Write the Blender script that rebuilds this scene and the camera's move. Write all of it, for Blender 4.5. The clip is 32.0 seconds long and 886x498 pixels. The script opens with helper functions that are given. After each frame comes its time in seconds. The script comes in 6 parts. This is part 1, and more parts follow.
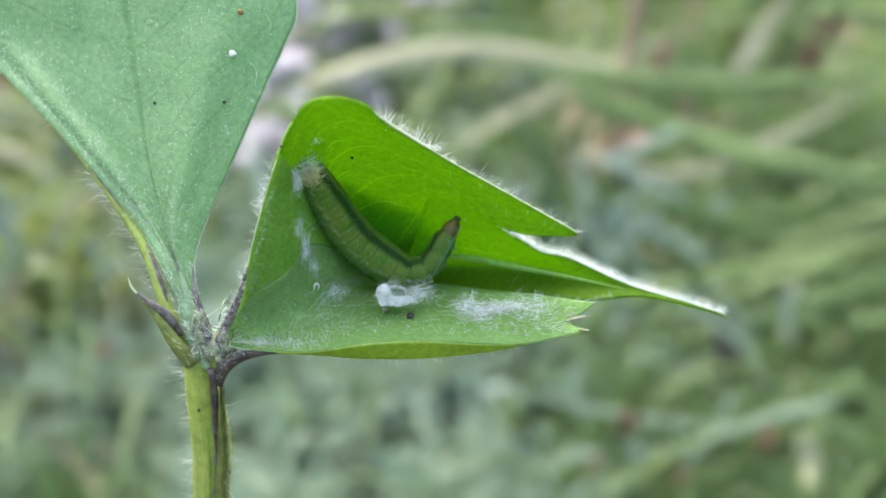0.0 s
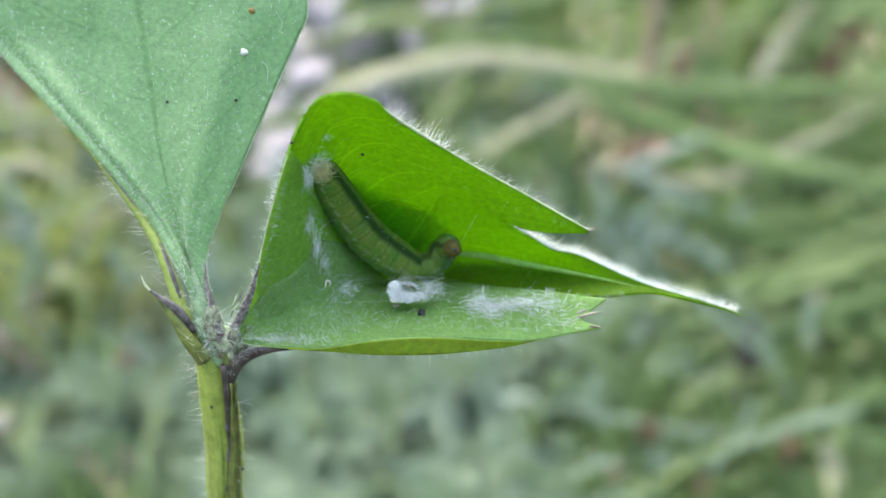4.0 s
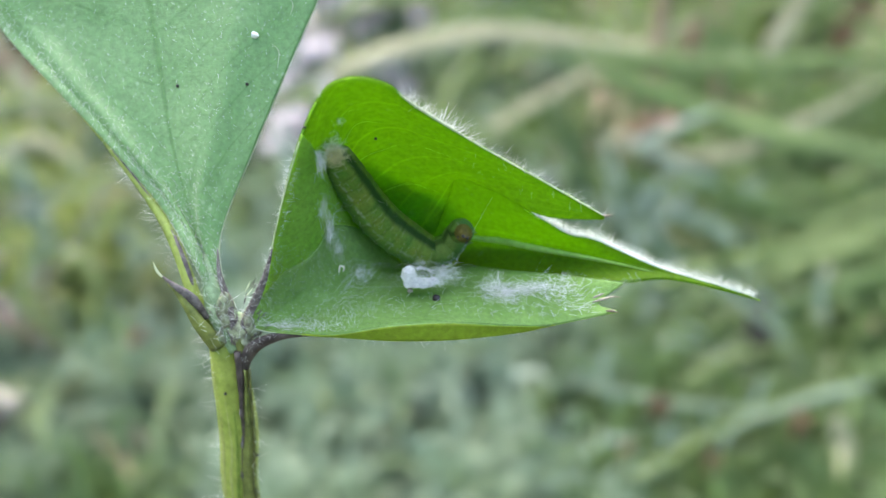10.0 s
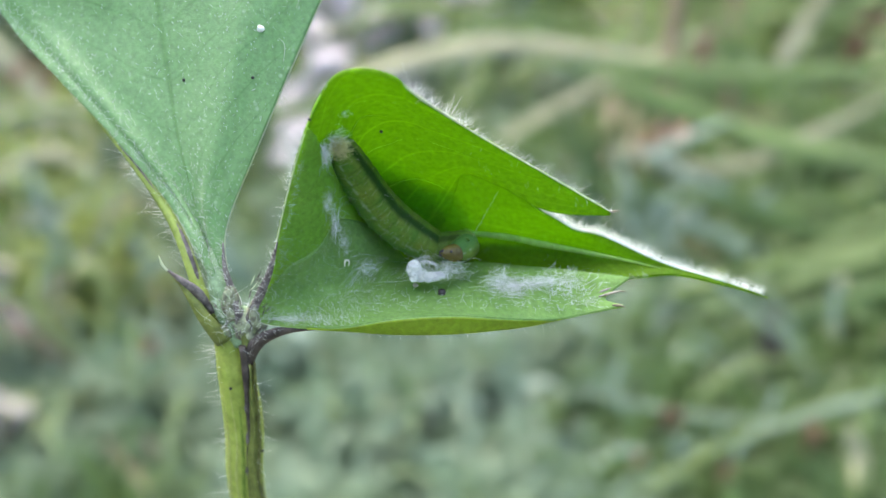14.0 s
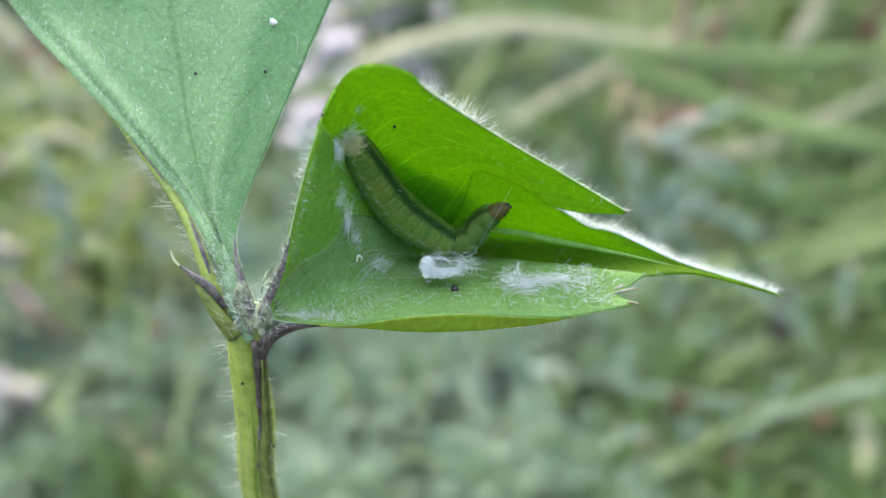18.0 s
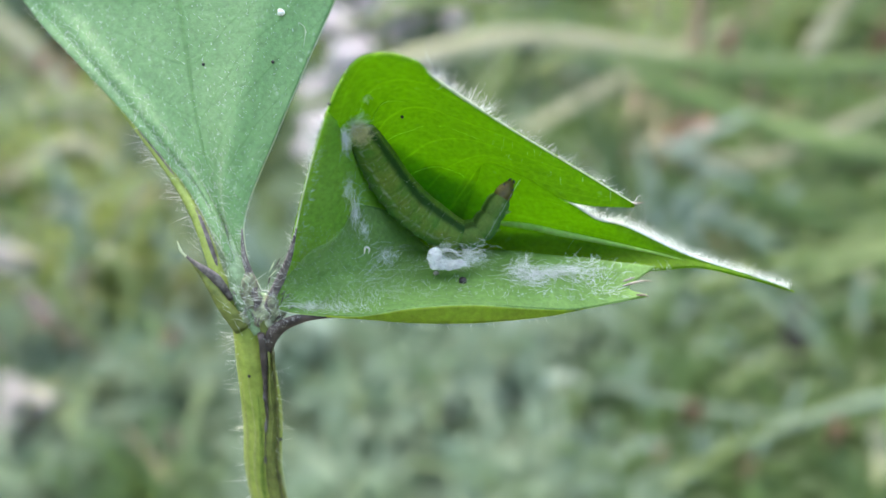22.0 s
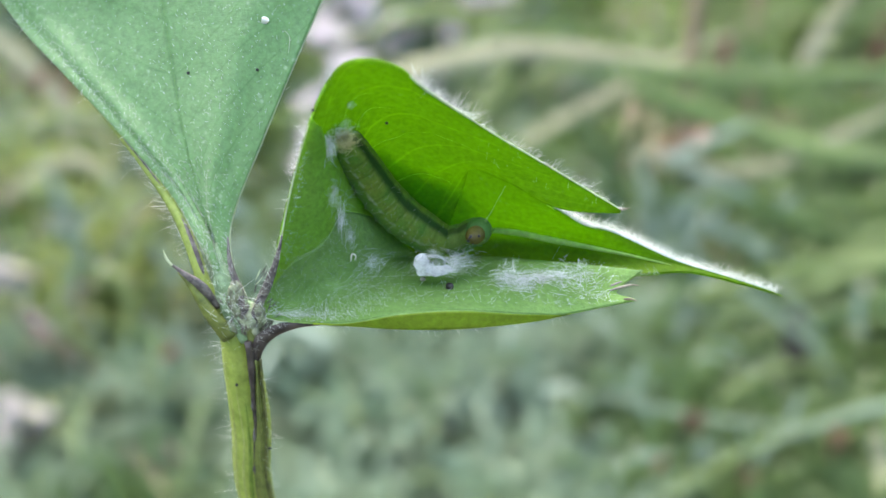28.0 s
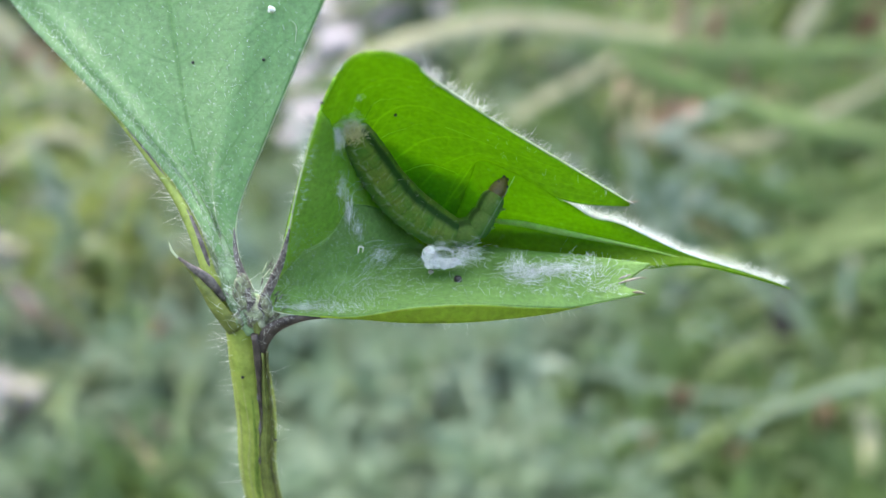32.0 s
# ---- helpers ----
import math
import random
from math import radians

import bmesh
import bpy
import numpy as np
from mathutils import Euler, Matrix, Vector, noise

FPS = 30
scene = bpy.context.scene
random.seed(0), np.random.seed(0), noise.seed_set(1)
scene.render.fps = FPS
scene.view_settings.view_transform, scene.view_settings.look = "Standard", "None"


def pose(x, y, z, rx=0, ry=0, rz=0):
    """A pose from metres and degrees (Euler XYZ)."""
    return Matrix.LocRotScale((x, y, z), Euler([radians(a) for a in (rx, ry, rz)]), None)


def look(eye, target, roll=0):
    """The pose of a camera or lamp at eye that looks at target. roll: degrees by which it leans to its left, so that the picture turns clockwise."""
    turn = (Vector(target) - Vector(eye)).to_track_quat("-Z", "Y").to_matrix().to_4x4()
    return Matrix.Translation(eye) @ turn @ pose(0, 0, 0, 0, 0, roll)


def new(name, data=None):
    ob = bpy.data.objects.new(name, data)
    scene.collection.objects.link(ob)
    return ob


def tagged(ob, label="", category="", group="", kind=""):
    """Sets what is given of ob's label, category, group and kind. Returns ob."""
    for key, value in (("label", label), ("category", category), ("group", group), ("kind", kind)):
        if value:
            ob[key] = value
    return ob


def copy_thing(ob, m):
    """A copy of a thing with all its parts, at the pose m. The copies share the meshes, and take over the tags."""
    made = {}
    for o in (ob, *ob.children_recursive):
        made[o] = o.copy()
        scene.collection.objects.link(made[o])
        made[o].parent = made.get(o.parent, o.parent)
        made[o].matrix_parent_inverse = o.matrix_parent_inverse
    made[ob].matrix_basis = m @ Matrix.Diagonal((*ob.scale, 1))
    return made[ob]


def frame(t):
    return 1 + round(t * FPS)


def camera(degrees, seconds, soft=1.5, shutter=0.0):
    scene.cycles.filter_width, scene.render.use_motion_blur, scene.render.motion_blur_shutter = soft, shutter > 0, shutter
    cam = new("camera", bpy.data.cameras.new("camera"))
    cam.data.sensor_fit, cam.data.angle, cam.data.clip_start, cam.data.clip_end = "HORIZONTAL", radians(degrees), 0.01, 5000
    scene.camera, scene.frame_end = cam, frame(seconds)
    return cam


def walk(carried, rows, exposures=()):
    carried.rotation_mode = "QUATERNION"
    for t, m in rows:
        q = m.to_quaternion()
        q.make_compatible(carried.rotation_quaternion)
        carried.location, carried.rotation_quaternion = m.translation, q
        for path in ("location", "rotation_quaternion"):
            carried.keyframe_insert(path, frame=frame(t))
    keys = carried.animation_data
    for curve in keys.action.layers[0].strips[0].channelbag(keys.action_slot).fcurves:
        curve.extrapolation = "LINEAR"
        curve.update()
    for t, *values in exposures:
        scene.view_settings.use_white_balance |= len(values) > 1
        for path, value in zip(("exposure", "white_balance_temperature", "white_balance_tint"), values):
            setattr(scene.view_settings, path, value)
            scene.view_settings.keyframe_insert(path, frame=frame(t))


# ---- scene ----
# A hairy three-leaved sprig with a leaf folded and webbed by a caterpillar, seen from a hand's width.
# The plant is drawn in millimetres about its topmost node, which stands 235 mm above the soil.
MM = 0.001
NODE = Vector((0, 0, 0.235))

cam = camera(45.0, 32.0, soft=1.5)
cam.data.dof.use_dof = True
cam.data.dof.focus_distance = 0.0435
cam.data.dof.aperture_fstop = 38.0
cam.data.dof.aperture_blades = 0
walk(cam, [
    (0, pose(0.00800, -0.03972, 0.25869, 65.135, -1.161, -1.880)),
    (0.5, pose(0.00770, -0.03954, 0.25894, 64.758, -1.047, -2.079)),
    (1, pose(0.00765, -0.03958, 0.25896, 64.587, -1.052, -2.093)),
    (1.5, pose(0.00766, -0.03963, 0.25881, 64.825, -1.232, -1.668)),
    (2, pose(0.00765, -0.03978, 0.25871, 65.075, -1.229, -1.398)),
    (2.5, pose(0.00783, -0.03993, 0.25843, 65.520, -0.953, -1.259)),
    (3, pose(0.00828, -0.04002, 0.25825, 65.649, -0.693, -0.968)),
    (3.5, pose(0.00841, -0.04009, 0.25821, 65.690, -0.588, -0.978)),
    (5.5, pose(0.00833, -0.04006, 0.25809, 65.699, -0.313, -0.837)),
    (6, pose(0.00830, -0.04012, 0.25799, 65.723, -0.187, -0.926)),
    (6.5, pose(0.00830, -0.04018, 0.25796, 65.724, -0.056, -1.007)),
    (7, pose(0.00820, -0.04005, 0.25792, 65.683, -0.118, -1.001)),
    (7.5, pose(0.00816, -0.04016, 0.25791, 65.699, -0.282, -0.969)),
    (8, pose(0.00815, -0.04007, 0.25796, 65.594, -0.200, -0.919)),
    (8.5, pose(0.00803, -0.03994, 0.25789, 65.638, -0.129, -1.029)),
    (9, pose(0.00796, -0.03960, 0.25811, 65.260, -0.264, -0.743)),
    (9.5, pose(0.00820, -0.03950, 0.25820, 64.941, -0.247, -0.537)),
    (10, pose(0.00818, -0.03945, 0.25833, 64.377, -0.028, -0.672)),
    (10.5, pose(0.00792, -0.03952, 0.25826, 64.042, 0.192, -1.101)),
    (11, pose(0.00783, -0.03948, 0.25826, 63.928, 0.073, -0.970)),
    (11.5, pose(0.00803, -0.03957, 0.25798, 64.364, -0.082, -0.544)),
    (12, pose(0.00805, -0.03969, 0.25786, 64.753, -0.150, -0.271)),
    (12.5, pose(0.00827, -0.03970, 0.25777, 64.922, -0.071, -0.104)),
    (13, pose(0.00839, -0.03962, 0.25769, 65.000, -0.000, 0.000)),
    (13.5, pose(0.00847, -0.03964, 0.25748, 65.023, 0.183, -0.049)),
    (14, pose(0.00845, -0.03965, 0.25757, 65.051, 0.189, -0.054)),
    (14.5, pose(0.00840, -0.03966, 0.25757, 65.091, 0.173, -0.071)),
    (16.5, pose(0.00788, -0.03948, 0.25809, 64.536, 0.394, -0.683)),
    (17, pose(0.00773, -0.03920, 0.25854, 63.922, 0.366, -0.691)),
    (17.5, pose(0.00806, -0.03909, 0.25850, 63.832, 0.149, 0.032)),
    (18, pose(0.00825, -0.03909, 0.25797, 64.065, 0.158, 0.460)),
    (18.5, pose(0.00845, -0.03918, 0.25768, 64.350, 0.141, 0.771)),
    (19, pose(0.00866, -0.03930, 0.25748, 64.530, 0.391, 0.892)),
    (19.5, pose(0.00864, -0.03932, 0.25728, 64.696, 0.548, 0.885)),
    (20, pose(0.00867, -0.03927, 0.25727, 64.650, 0.403, 0.970)),
    (20.5, pose(0.00857, -0.03916, 0.25729, 64.663, 0.255, 1.083)),
    (21, pose(0.00866, -0.03927, 0.25734, 64.618, 0.122, 1.321)),
    (21.5, pose(0.00871, -0.03914, 0.25715, 64.670, 0.569, 1.159)),
    (22, pose(0.00847, -0.03919, 0.25711, 64.680, 0.368, 1.145)),
    (22.5, pose(0.00854, -0.03901, 0.25719, 64.898, 0.234, 1.258)),
    (23, pose(0.00887, -0.03920, 0.25714, 65.115, 0.448, 1.237)),
    (23.5, pose(0.00885, -0.03930, 0.25718, 65.237, 0.477, 1.228)),
    (24, pose(0.00869, -0.03917, 0.25697, 65.470, 0.380, 1.172)),
    (24.5, pose(0.00875, -0.03917, 0.25694, 65.381, 0.549, 1.095)),
    (25, pose(0.00874, -0.03922, 0.25694, 65.443, 0.633, 0.927)),
    (25.5, pose(0.00876, -0.03911, 0.25685, 65.347, 0.802, 0.882)),
    (27.5, pose(0.00894, -0.03925, 0.25684, 65.537, 0.838, 0.913)),
    (28, pose(0.00901, -0.03923, 0.25680, 65.388, 0.887, 0.890)),
    (28.5, pose(0.00880, -0.03918, 0.25672, 65.451, 0.763, 0.825)),
    (29, pose(0.00879, -0.03901, 0.25669, 65.240, 0.674, 0.878)),
    (29.5, pose(0.00887, -0.03896, 0.25668, 65.288, 0.670, 0.984)),
    (30, pose(0.00880, -0.03888, 0.25673, 65.224, 0.641, 1.037)),
    (30.5, pose(0.00897, -0.03876, 0.25698, 65.094, 0.521, 1.258)),
    (31, pose(0.00872, -0.03885, 0.25717, 64.736, 0.765, 0.742)),
    (31.5, pose(0.00818, -0.03873, 0.25729, 64.245, 0.975, -0.132)),
    (32, pose(0.00816, -0.03863, 0.25740, 63.939, 0.518, 0.311)),
], exposures=[(0, 2.46), (32, 2.46)])

# ---- world and light: open shade under a bright hazy sky ----
SUN_ELEV, SUN_AZ = 62.0, 200.0
world = bpy.data.worlds.new("sky")
scene.world = world
world.use_nodes = True
wn = world.node_tree.nodes
sky = wn.new("ShaderNodeTexSky")
sky.sky_type = 'NISHITA'
sky.sun_disc = False
sky.sun_elevation = radians(SUN_ELEV)
sky.sun_rotation = radians(-20.0)
sky.dust_density = 5.0
sky.ozone_density = 0.8
wn["Background"].inputs["Strength"].default_value = 0.15
world.node_tree.links.new(sky.outputs[0], wn["Background"].inputs["Color"])
sun_data = bpy.data.lights.new("sun", 'SUN')
sun_data.energy = 0.75
sun_data.angle = radians(70)
sun_data.color = (1.0, 0.97, 0.9)
sun = new("sun", sun_data)
sun.matrix_basis = look((-0.5, 0.1, 2.8), (0, 0, 0.2))


# ---- materials ----
def material(name):
    m = bpy.data.materials.new(name)
    m.use_nodes = True
    nt = m.node_tree
    return m, nt, nt.nodes["Principled BSDF"], nt.nodes["Material Output"]


def noise_node(nt, scale, detail=4.0, rough=0.6, kind="Object"):
    tc = nt.nodes.new("ShaderNodeTexCoord")
    n = nt.nodes.new("ShaderNodeTexNoise")
    n.inputs["Scale"].default_value = scale
    n.inputs["Detail"].default_value = detail
    n.inputs["Roughness"].default_value = rough
    nt.links.new(tc.outputs[kind], n.inputs["Vector"])
    return n


def ramp(nt, source, stops):
    r = nt.nodes.new("ShaderNodeValToRGB")
    e = r.color_ramp.elements
    while len(e) < len(stops):
        e.new(0.5)
    for k, (pos, col) in zip(e, stops):
        k.position, k.color = pos, (*col, 1)
    nt.links.new(source, r.inputs["Fac"])
    return r


def mixed(nt, a, b, fac, mode='MIX'):
    m = nt.nodes.new("ShaderNodeMix")
    m.data_type, m.blend_type = 'RGBA', mode
    nt.links.new(a, m.inputs[6])
    nt.links.new(b, m.inputs[7])
    if isinstance(fac, (int, float)):
        m.inputs[0].default_value = fac
    else:
        nt.links.new(fac, m.inputs[0])
    return m.outputs[2]


def bump(nt, source, strength, dist):
    b = nt.nodes.new("ShaderNodeBump")
    b.inputs["Strength"].default_value = strength
    b.inputs["Distance"].default_value = dist
    nt.links.new(source, b.inputs["Height"])
    return b.outputs["Normal"]


def soft_material(name, dark, light, through_colour, through_share, rough=0.5, coarse=300.0, fine=3000.0, spec=0.4, relief=0.00004, sheen=0.0):
    """Living tissue: mottled colour, fine cell relief and light that passes through."""
    m, nt, bsdf, out = material(name)
    big, small = noise_node(nt, coarse, 3), noise_node(nt, fine, 5, 0.7)
    c1 = ramp(nt, big.outputs["Fac"], [(0.3, dark), (0.7, light)])
    c2 = ramp(nt, small.outputs["Fac"], [(0.32, (0.78, 0.78, 0.78)), (0.5, (1.0, 1.0, 1.0)), (0.68, (1.2, 1.2, 1.2))])
    col = mixed(nt, c1.outputs[0], c2.outputs[0], 1.0, 'MULTIPLY')
    nt.links.new(col, bsdf.inputs["Base Color"])
    bsdf.inputs["Roughness"].default_value = rough
    bsdf.inputs["Specular IOR Level"].default_value = spec
    bsdf.inputs["Sheen Weight"].default_value = sheen
    bsdf.inputs["Sheen Roughness"].default_value = 0.4
    nrm = bump(nt, small.outputs["Fac"], 0.6, relief)
    nt.links.new(nrm, bsdf.inputs["Normal"])
    if through_share > 0:
        tr = nt.nodes.new("ShaderNodeBsdfTranslucent")
        base = nt.nodes.new("ShaderNodeRGB")
        base.outputs[0].default_value = (*through_colour, 1)
        tcol = mixed(nt, base.outputs[0], c2.outputs[0], 0.8, 'MULTIPLY')
        nt.links.new(tcol, tr.inputs["Color"])
        mix = nt.nodes.new("ShaderNodeMixShader")
        mix.inputs[0].default_value = through_share
        nt.links.new(bsdf.outputs[0], mix.inputs[1])
        nt.links.new(tr.outputs[0], mix.inputs[2])
        nt.links.new(mix.outputs[0], out.inputs["Surface"])
    return m


def leaf_material(name, dark, light, through_colour, through_share, vein_tint, veins, slant, centre, mid_width, rough=0.45, spec=0.4, sheen=0.0, freckles=1.0, relief=0.0001):
    """A leaf blade: mottled cells, a midrib and slanting side veins laid along the blade's own coordinates."""
    m = soft_material(name, dark, light, through_colour, through_share, rough, 450, 4200, spec, relief, sheen)
    nt = m.node_tree

    def calc(op, a, b=None, c=None):
        n = nt.nodes.new("ShaderNodeMath")
        n.operation = op
        for k, v in enumerate((a, b, c)):
            if v is None:
                continue
            if isinstance(v, (int, float)):
                n.inputs[k].default_value = v
            else:
                nt.links.new(v, n.inputs[k])
        return n.outputs[0]

    uv = nt.nodes.new("ShaderNodeUVMap")
    wob = noise_node(nt, 180, 3)
    sep = nt.nodes.new("ShaderNodeSeparateXYZ")
    nt.links.new(uv.outputs[0], sep.inputs[0])
    off = calc('ABSOLUTE', calc('SUBTRACT', sep.outputs[1], centre))
    shift = calc('MULTIPLY_ADD', wob.outputs["Fac"], 0.06, sep.outputs[0])
    phase = calc('MULTIPLY', calc('SUBTRACT', shift, calc('MULTIPLY', calc('POWER', off, 1.25), slant)), veins)
    dist = calc('ABSOLUTE', calc('SUBTRACT', calc('FRACT', phase), 0.5))
    side = nt.nodes.new("ShaderNodeMapRange")
    side.interpolation_type = 'SMOOTHSTEP'
    side.inputs["From Min"].default_value = 0.05
    side.inputs["From Max"].default_value = 0.0
    nt.links.new(dist, side.inputs["Value"])
    mid = nt.nodes.new("ShaderNodeMapRange")
    mid.interpolation_type = 'SMOOTHSTEP'
    mid.inputs["From Min"].default_value = mid_width
    mid.inputs["From Max"].default_value = mid_width * 0.3
    nt.links.new(off, mid.inputs["Value"])
    net = nt.nodes.new("ShaderNodeTexVoronoi")
    net.feature = 'DISTANCE_TO_EDGE'
    net.inputs["Scale"].default_value = 1500
    tc = nt.nodes.new("ShaderNodeTexCoord")
    nt.links.new(tc.outputs["Object"], net.inputs["Vector"])
    fine = nt.nodes.new("ShaderNodeMapRange")
    fine.inputs["From Min"].default_value = 0.12
    fine.inputs["From Max"].default_value = 0.0
    fine.inputs["To Max"].default_value = 0.22
    nt.links.new(net.outputs["Distance"], fine.inputs["Value"])
    mask = calc('MAXIMUM', calc('MAXIMUM', calc('MULTIPLY', side.outputs[0], 0.75), mid.outputs[0]), fine.outputs[0])
    dots = nt.nodes.new("ShaderNodeTexVoronoi")
    dots.inputs["Scale"].default_value = 2600
    nt.links.new(tc.outputs["Object"], dots.inputs["Vector"])
    spot = nt.nodes.new("ShaderNodeMapRange")
    spot.inputs["From Min"].default_value = 0.30
    spot.inputs["From Max"].default_value = 0.16
    nt.links.new(dots.outputs["Distance"], spot.inputs["Value"])
    few = nt.nodes.new("ShaderNodeMapRange")
    few.inputs["From Min"].default_value = 0.56
    few.inputs["From Max"].default_value = 0.66
    few.inputs["To Max"].default_value = 0.45 * freckles
    nt.links.new(noise_node(nt, 900, 3).outputs["Fac"], few.inputs["Value"])
    freckle = calc('MULTIPLY', spot.outputs[0], few.outputs[0])
    pale = nt.nodes.new("ShaderNodeRGB")
    pale.outputs[0].default_value = (0.55, 0.66, 0.5, 1)
    tint = nt.nodes.new("ShaderNodeRGB")
    tint.outputs[0].default_value = (*vein_tint, 1)
    for n in list(nt.nodes):
        if n.type in ('BSDF_PRINCIPLED', 'BSDF_TRANSLUCENT'):
            sock = n.inputs["Base Color"] if n.type == 'BSDF_PRINCIPLED' else n.inputs["Color"]
            old = sock.links[0].from_socket
            veined = mixed(nt, old, mixed(nt, old, tint.outputs[0], 1.0, 'MULTIPLY'), mask)
            nt.links.new(mixed(nt, veined, pale.outputs[0], freckle) if n.type == 'BSDF_PRINCIPLED' else veined, sock)
    return m


LEAF = leaf_material("leaf_blade_silky_green", (0.128, 0.25, 0.1), (0.19, 0.325, 0.145), (0.25, 0.55, 0.04), 0.25, (0.72, 0.82, 0.66), 9, 0.55, 0.5, 0.012, 0.48, 0.5, 0.3)
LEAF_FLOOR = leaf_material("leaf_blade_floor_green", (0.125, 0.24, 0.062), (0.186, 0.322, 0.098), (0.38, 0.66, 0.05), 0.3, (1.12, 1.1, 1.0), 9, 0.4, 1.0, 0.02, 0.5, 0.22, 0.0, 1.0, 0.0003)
LEAF_THIN = leaf_material("leaf_blade_thin_green", (0.085, 0.19, 0.008), (0.125, 0.25, 0.012), (0.188, 0.342, 0.004), 0.64, (1.5, 1.38, 1.8), 5, 1.2, 0.86, 0.02, 0.5, 0.15, 0.0, 0.4)
# same blade as the floor; its brighter tint holds light that comes through
LEAF_FLANK = leaf_material("leaf_blade_flank_lit_tint", (0.175, 0.34, 0.05), (0.25, 0.43, 0.08), (0.44, 0.7, 0.04), 0.56, (1.1, 1.1, 1.0), 5, 0.4, 1.0, 0.02, 0.5, 0.2, 0.0, 1.0, 0.0003)
LEAF_BASE = soft_material("leaf_base_mottled_green", (0.09, 0.15, 0.075), (0.29, 0.42, 0.23), (0.3, 0.4, 0.1), 0.1, 0.5, 1700, 5200)
LEAF_FAR = leaf_material("leaf_blade_far_half_green", (0.085, 0.19, 0.008), (0.125, 0.25, 0.012), (0.2, 0.366, 0.004), 0.65, (1.2, 1.15, 1.5), 5, 0.7, 0.5, 0.02, 0.5, 0.15, 0.0, 0.4)
# for the added sheets that dim light through the arched leaflet
SHADE_SHEER = soft_material("shade_sheet_sheer_green", (0.1, 0.2, 0.02), (0.15, 0.27, 0.03), (0.55, 0.8, 0.08), 0.88, 0.5, 450, 4200)
VEIN = soft_material("leaf_vein_pale_green", (0.22, 0.4, 0.10), (0.3, 0.5, 0.14), (0.6, 0.9, 0.1), 0.7, 0.45)
MARGIN = soft_material("pale_hairy_margin", (0.42, 0.5, 0.33), (0.62, 0.68, 0.5), (0.5, 0.6, 0.35), 0.4, 0.5, 900, 3000)
RIB_GREEN = soft_material("leaf_rib_green", (0.058, 0.145, 0.042), (0.11, 0.225, 0.078), (0.3, 0.6, 0.05), 0.3, 0.45, 900, 3000)
PALE_VEIN = soft_material("leaf_vein_yellow_green", (0.2, 0.34, 0.1), (0.28, 0.42, 0.14), (0.5, 0.8, 0.1), 0.4, 0.45)
FOLD_PALE = soft_material("leaf_fold_whitish_green", (0.28, 0.41, 0.11), (0.37, 0.5, 0.17), (0.55, 0.82, 0.12), 0.5, 0.55)
RIM = soft_material("leaf_underside_yellow_green", (0.26, 0.35, 0.03), (0.34, 0.44, 0.05), (0.6, 0.8, 0.04), 0.55, 0.5)
STEM = soft_material("stem_yellow_green", (0.195, 0.26, 0.04), (0.35, 0.4, 0.085), (0.4, 0.5, 0.1), 0.15, 0.5, 700, 2500)
NODE_SKIN = soft_material("node_mottled_skin", (0.075, 0.062, 0.06), (0.34, 0.4, 0.23), (0.3, 0.35, 0.1), 0.1, 0.55, 3600, 9000)
STEM_DARK = soft_material("stem_ridge_olive", (0.035, 0.04, 0.015), (0.14, 0.15, 0.04), (0.2, 0.3, 0.05), 0.05, 0.5, 1500, 4000)
PURPLE = soft_material("purple_brown_petiolule", (0.036, 0.026, 0.03), (0.2, 0.18, 0.165), (0.1, 0.1, 0.05), 0.05, 0.55, 3400, 9000)
BROWN_DARK = soft_material("dark_purple_brown_skin", (0.016, 0.011, 0.012), (0.085, 0.07, 0.06), (0.1, 0.1, 0.05), 0.05, 0.5, 3000, 8000)
STEM_OLIVE = soft_material("stem_side_olive", (0.07, 0.085, 0.02), (0.2, 0.235, 0.055), (0.2, 0.3, 0.05), 0.1, 0.5, 1300, 4500)
HAIR = soft_material("white_hair", (0.76, 0.79, 0.74), (0.86, 0.88, 0.84), (0.9, 0.95, 0.87), 0.4, 0.3, 500, 3000)
SILK = soft_material("white_silk", (0.77, 0.78, 0.74), (0.88, 0.88, 0.85), (0.9, 0.93, 0.93), 0.4, 0.35, 500, 3000)
BODY_PALE = soft_material("caterpillar_pale_skin", (0.62, 0.56, 0.22), (0.9, 0.86, 0.52), (0.5, 0.5, 0.2), 0.35, 0.3, 1500, 4000, 0.5)
BODY_FOLD = soft_material("caterpillar_skin_fold", (0.15, 0.21, 0.07), (0.27, 0.33, 0.14), (0.4, 0.5, 0.1), 0.35, 0.5, 1500, 4000, 0.2)
HEAD = soft_material("glossy_brown_head", (0.045, 0.038, 0.012), (0.15, 0.125, 0.042), (0.4, 0.34, 0.06), 0.35, 0.2, 2600, 7000, 0.4)
BLACK = soft_material("black_speck", (0.01, 0.01, 0.01), (0.025, 0.02, 0.018), (0, 0, 0), 0, 0.3, 1500, 4000)
SPECK_BROWN = soft_material("orange_brown_speck", (0.2, 0.11, 0.03), (0.35, 0.22, 0.07), (0.3, 0.2, 0.05), 0.1, 0.6, 1500, 4000)
DRY = soft_material("dry_brown_tip", (0.10, 0.08, 0.05), (0.38, 0.36, 0.28), (0.4, 0.35, 0.2), 0.2, 0.6, 1500, 4000)
CREAM = soft_material("cream_shell", (0.6, 0.58, 0.45), (0.75, 0.73, 0.6), (0.6, 0.55, 0.4), 0.15, 0.3, 1500, 4000)
GRASS = soft_material("grass_green", (0.04, 0.078, 0.016), (0.093, 0.157, 0.036), (0.2, 0.36, 0.03), 0.25, 0.5, 25, 400)
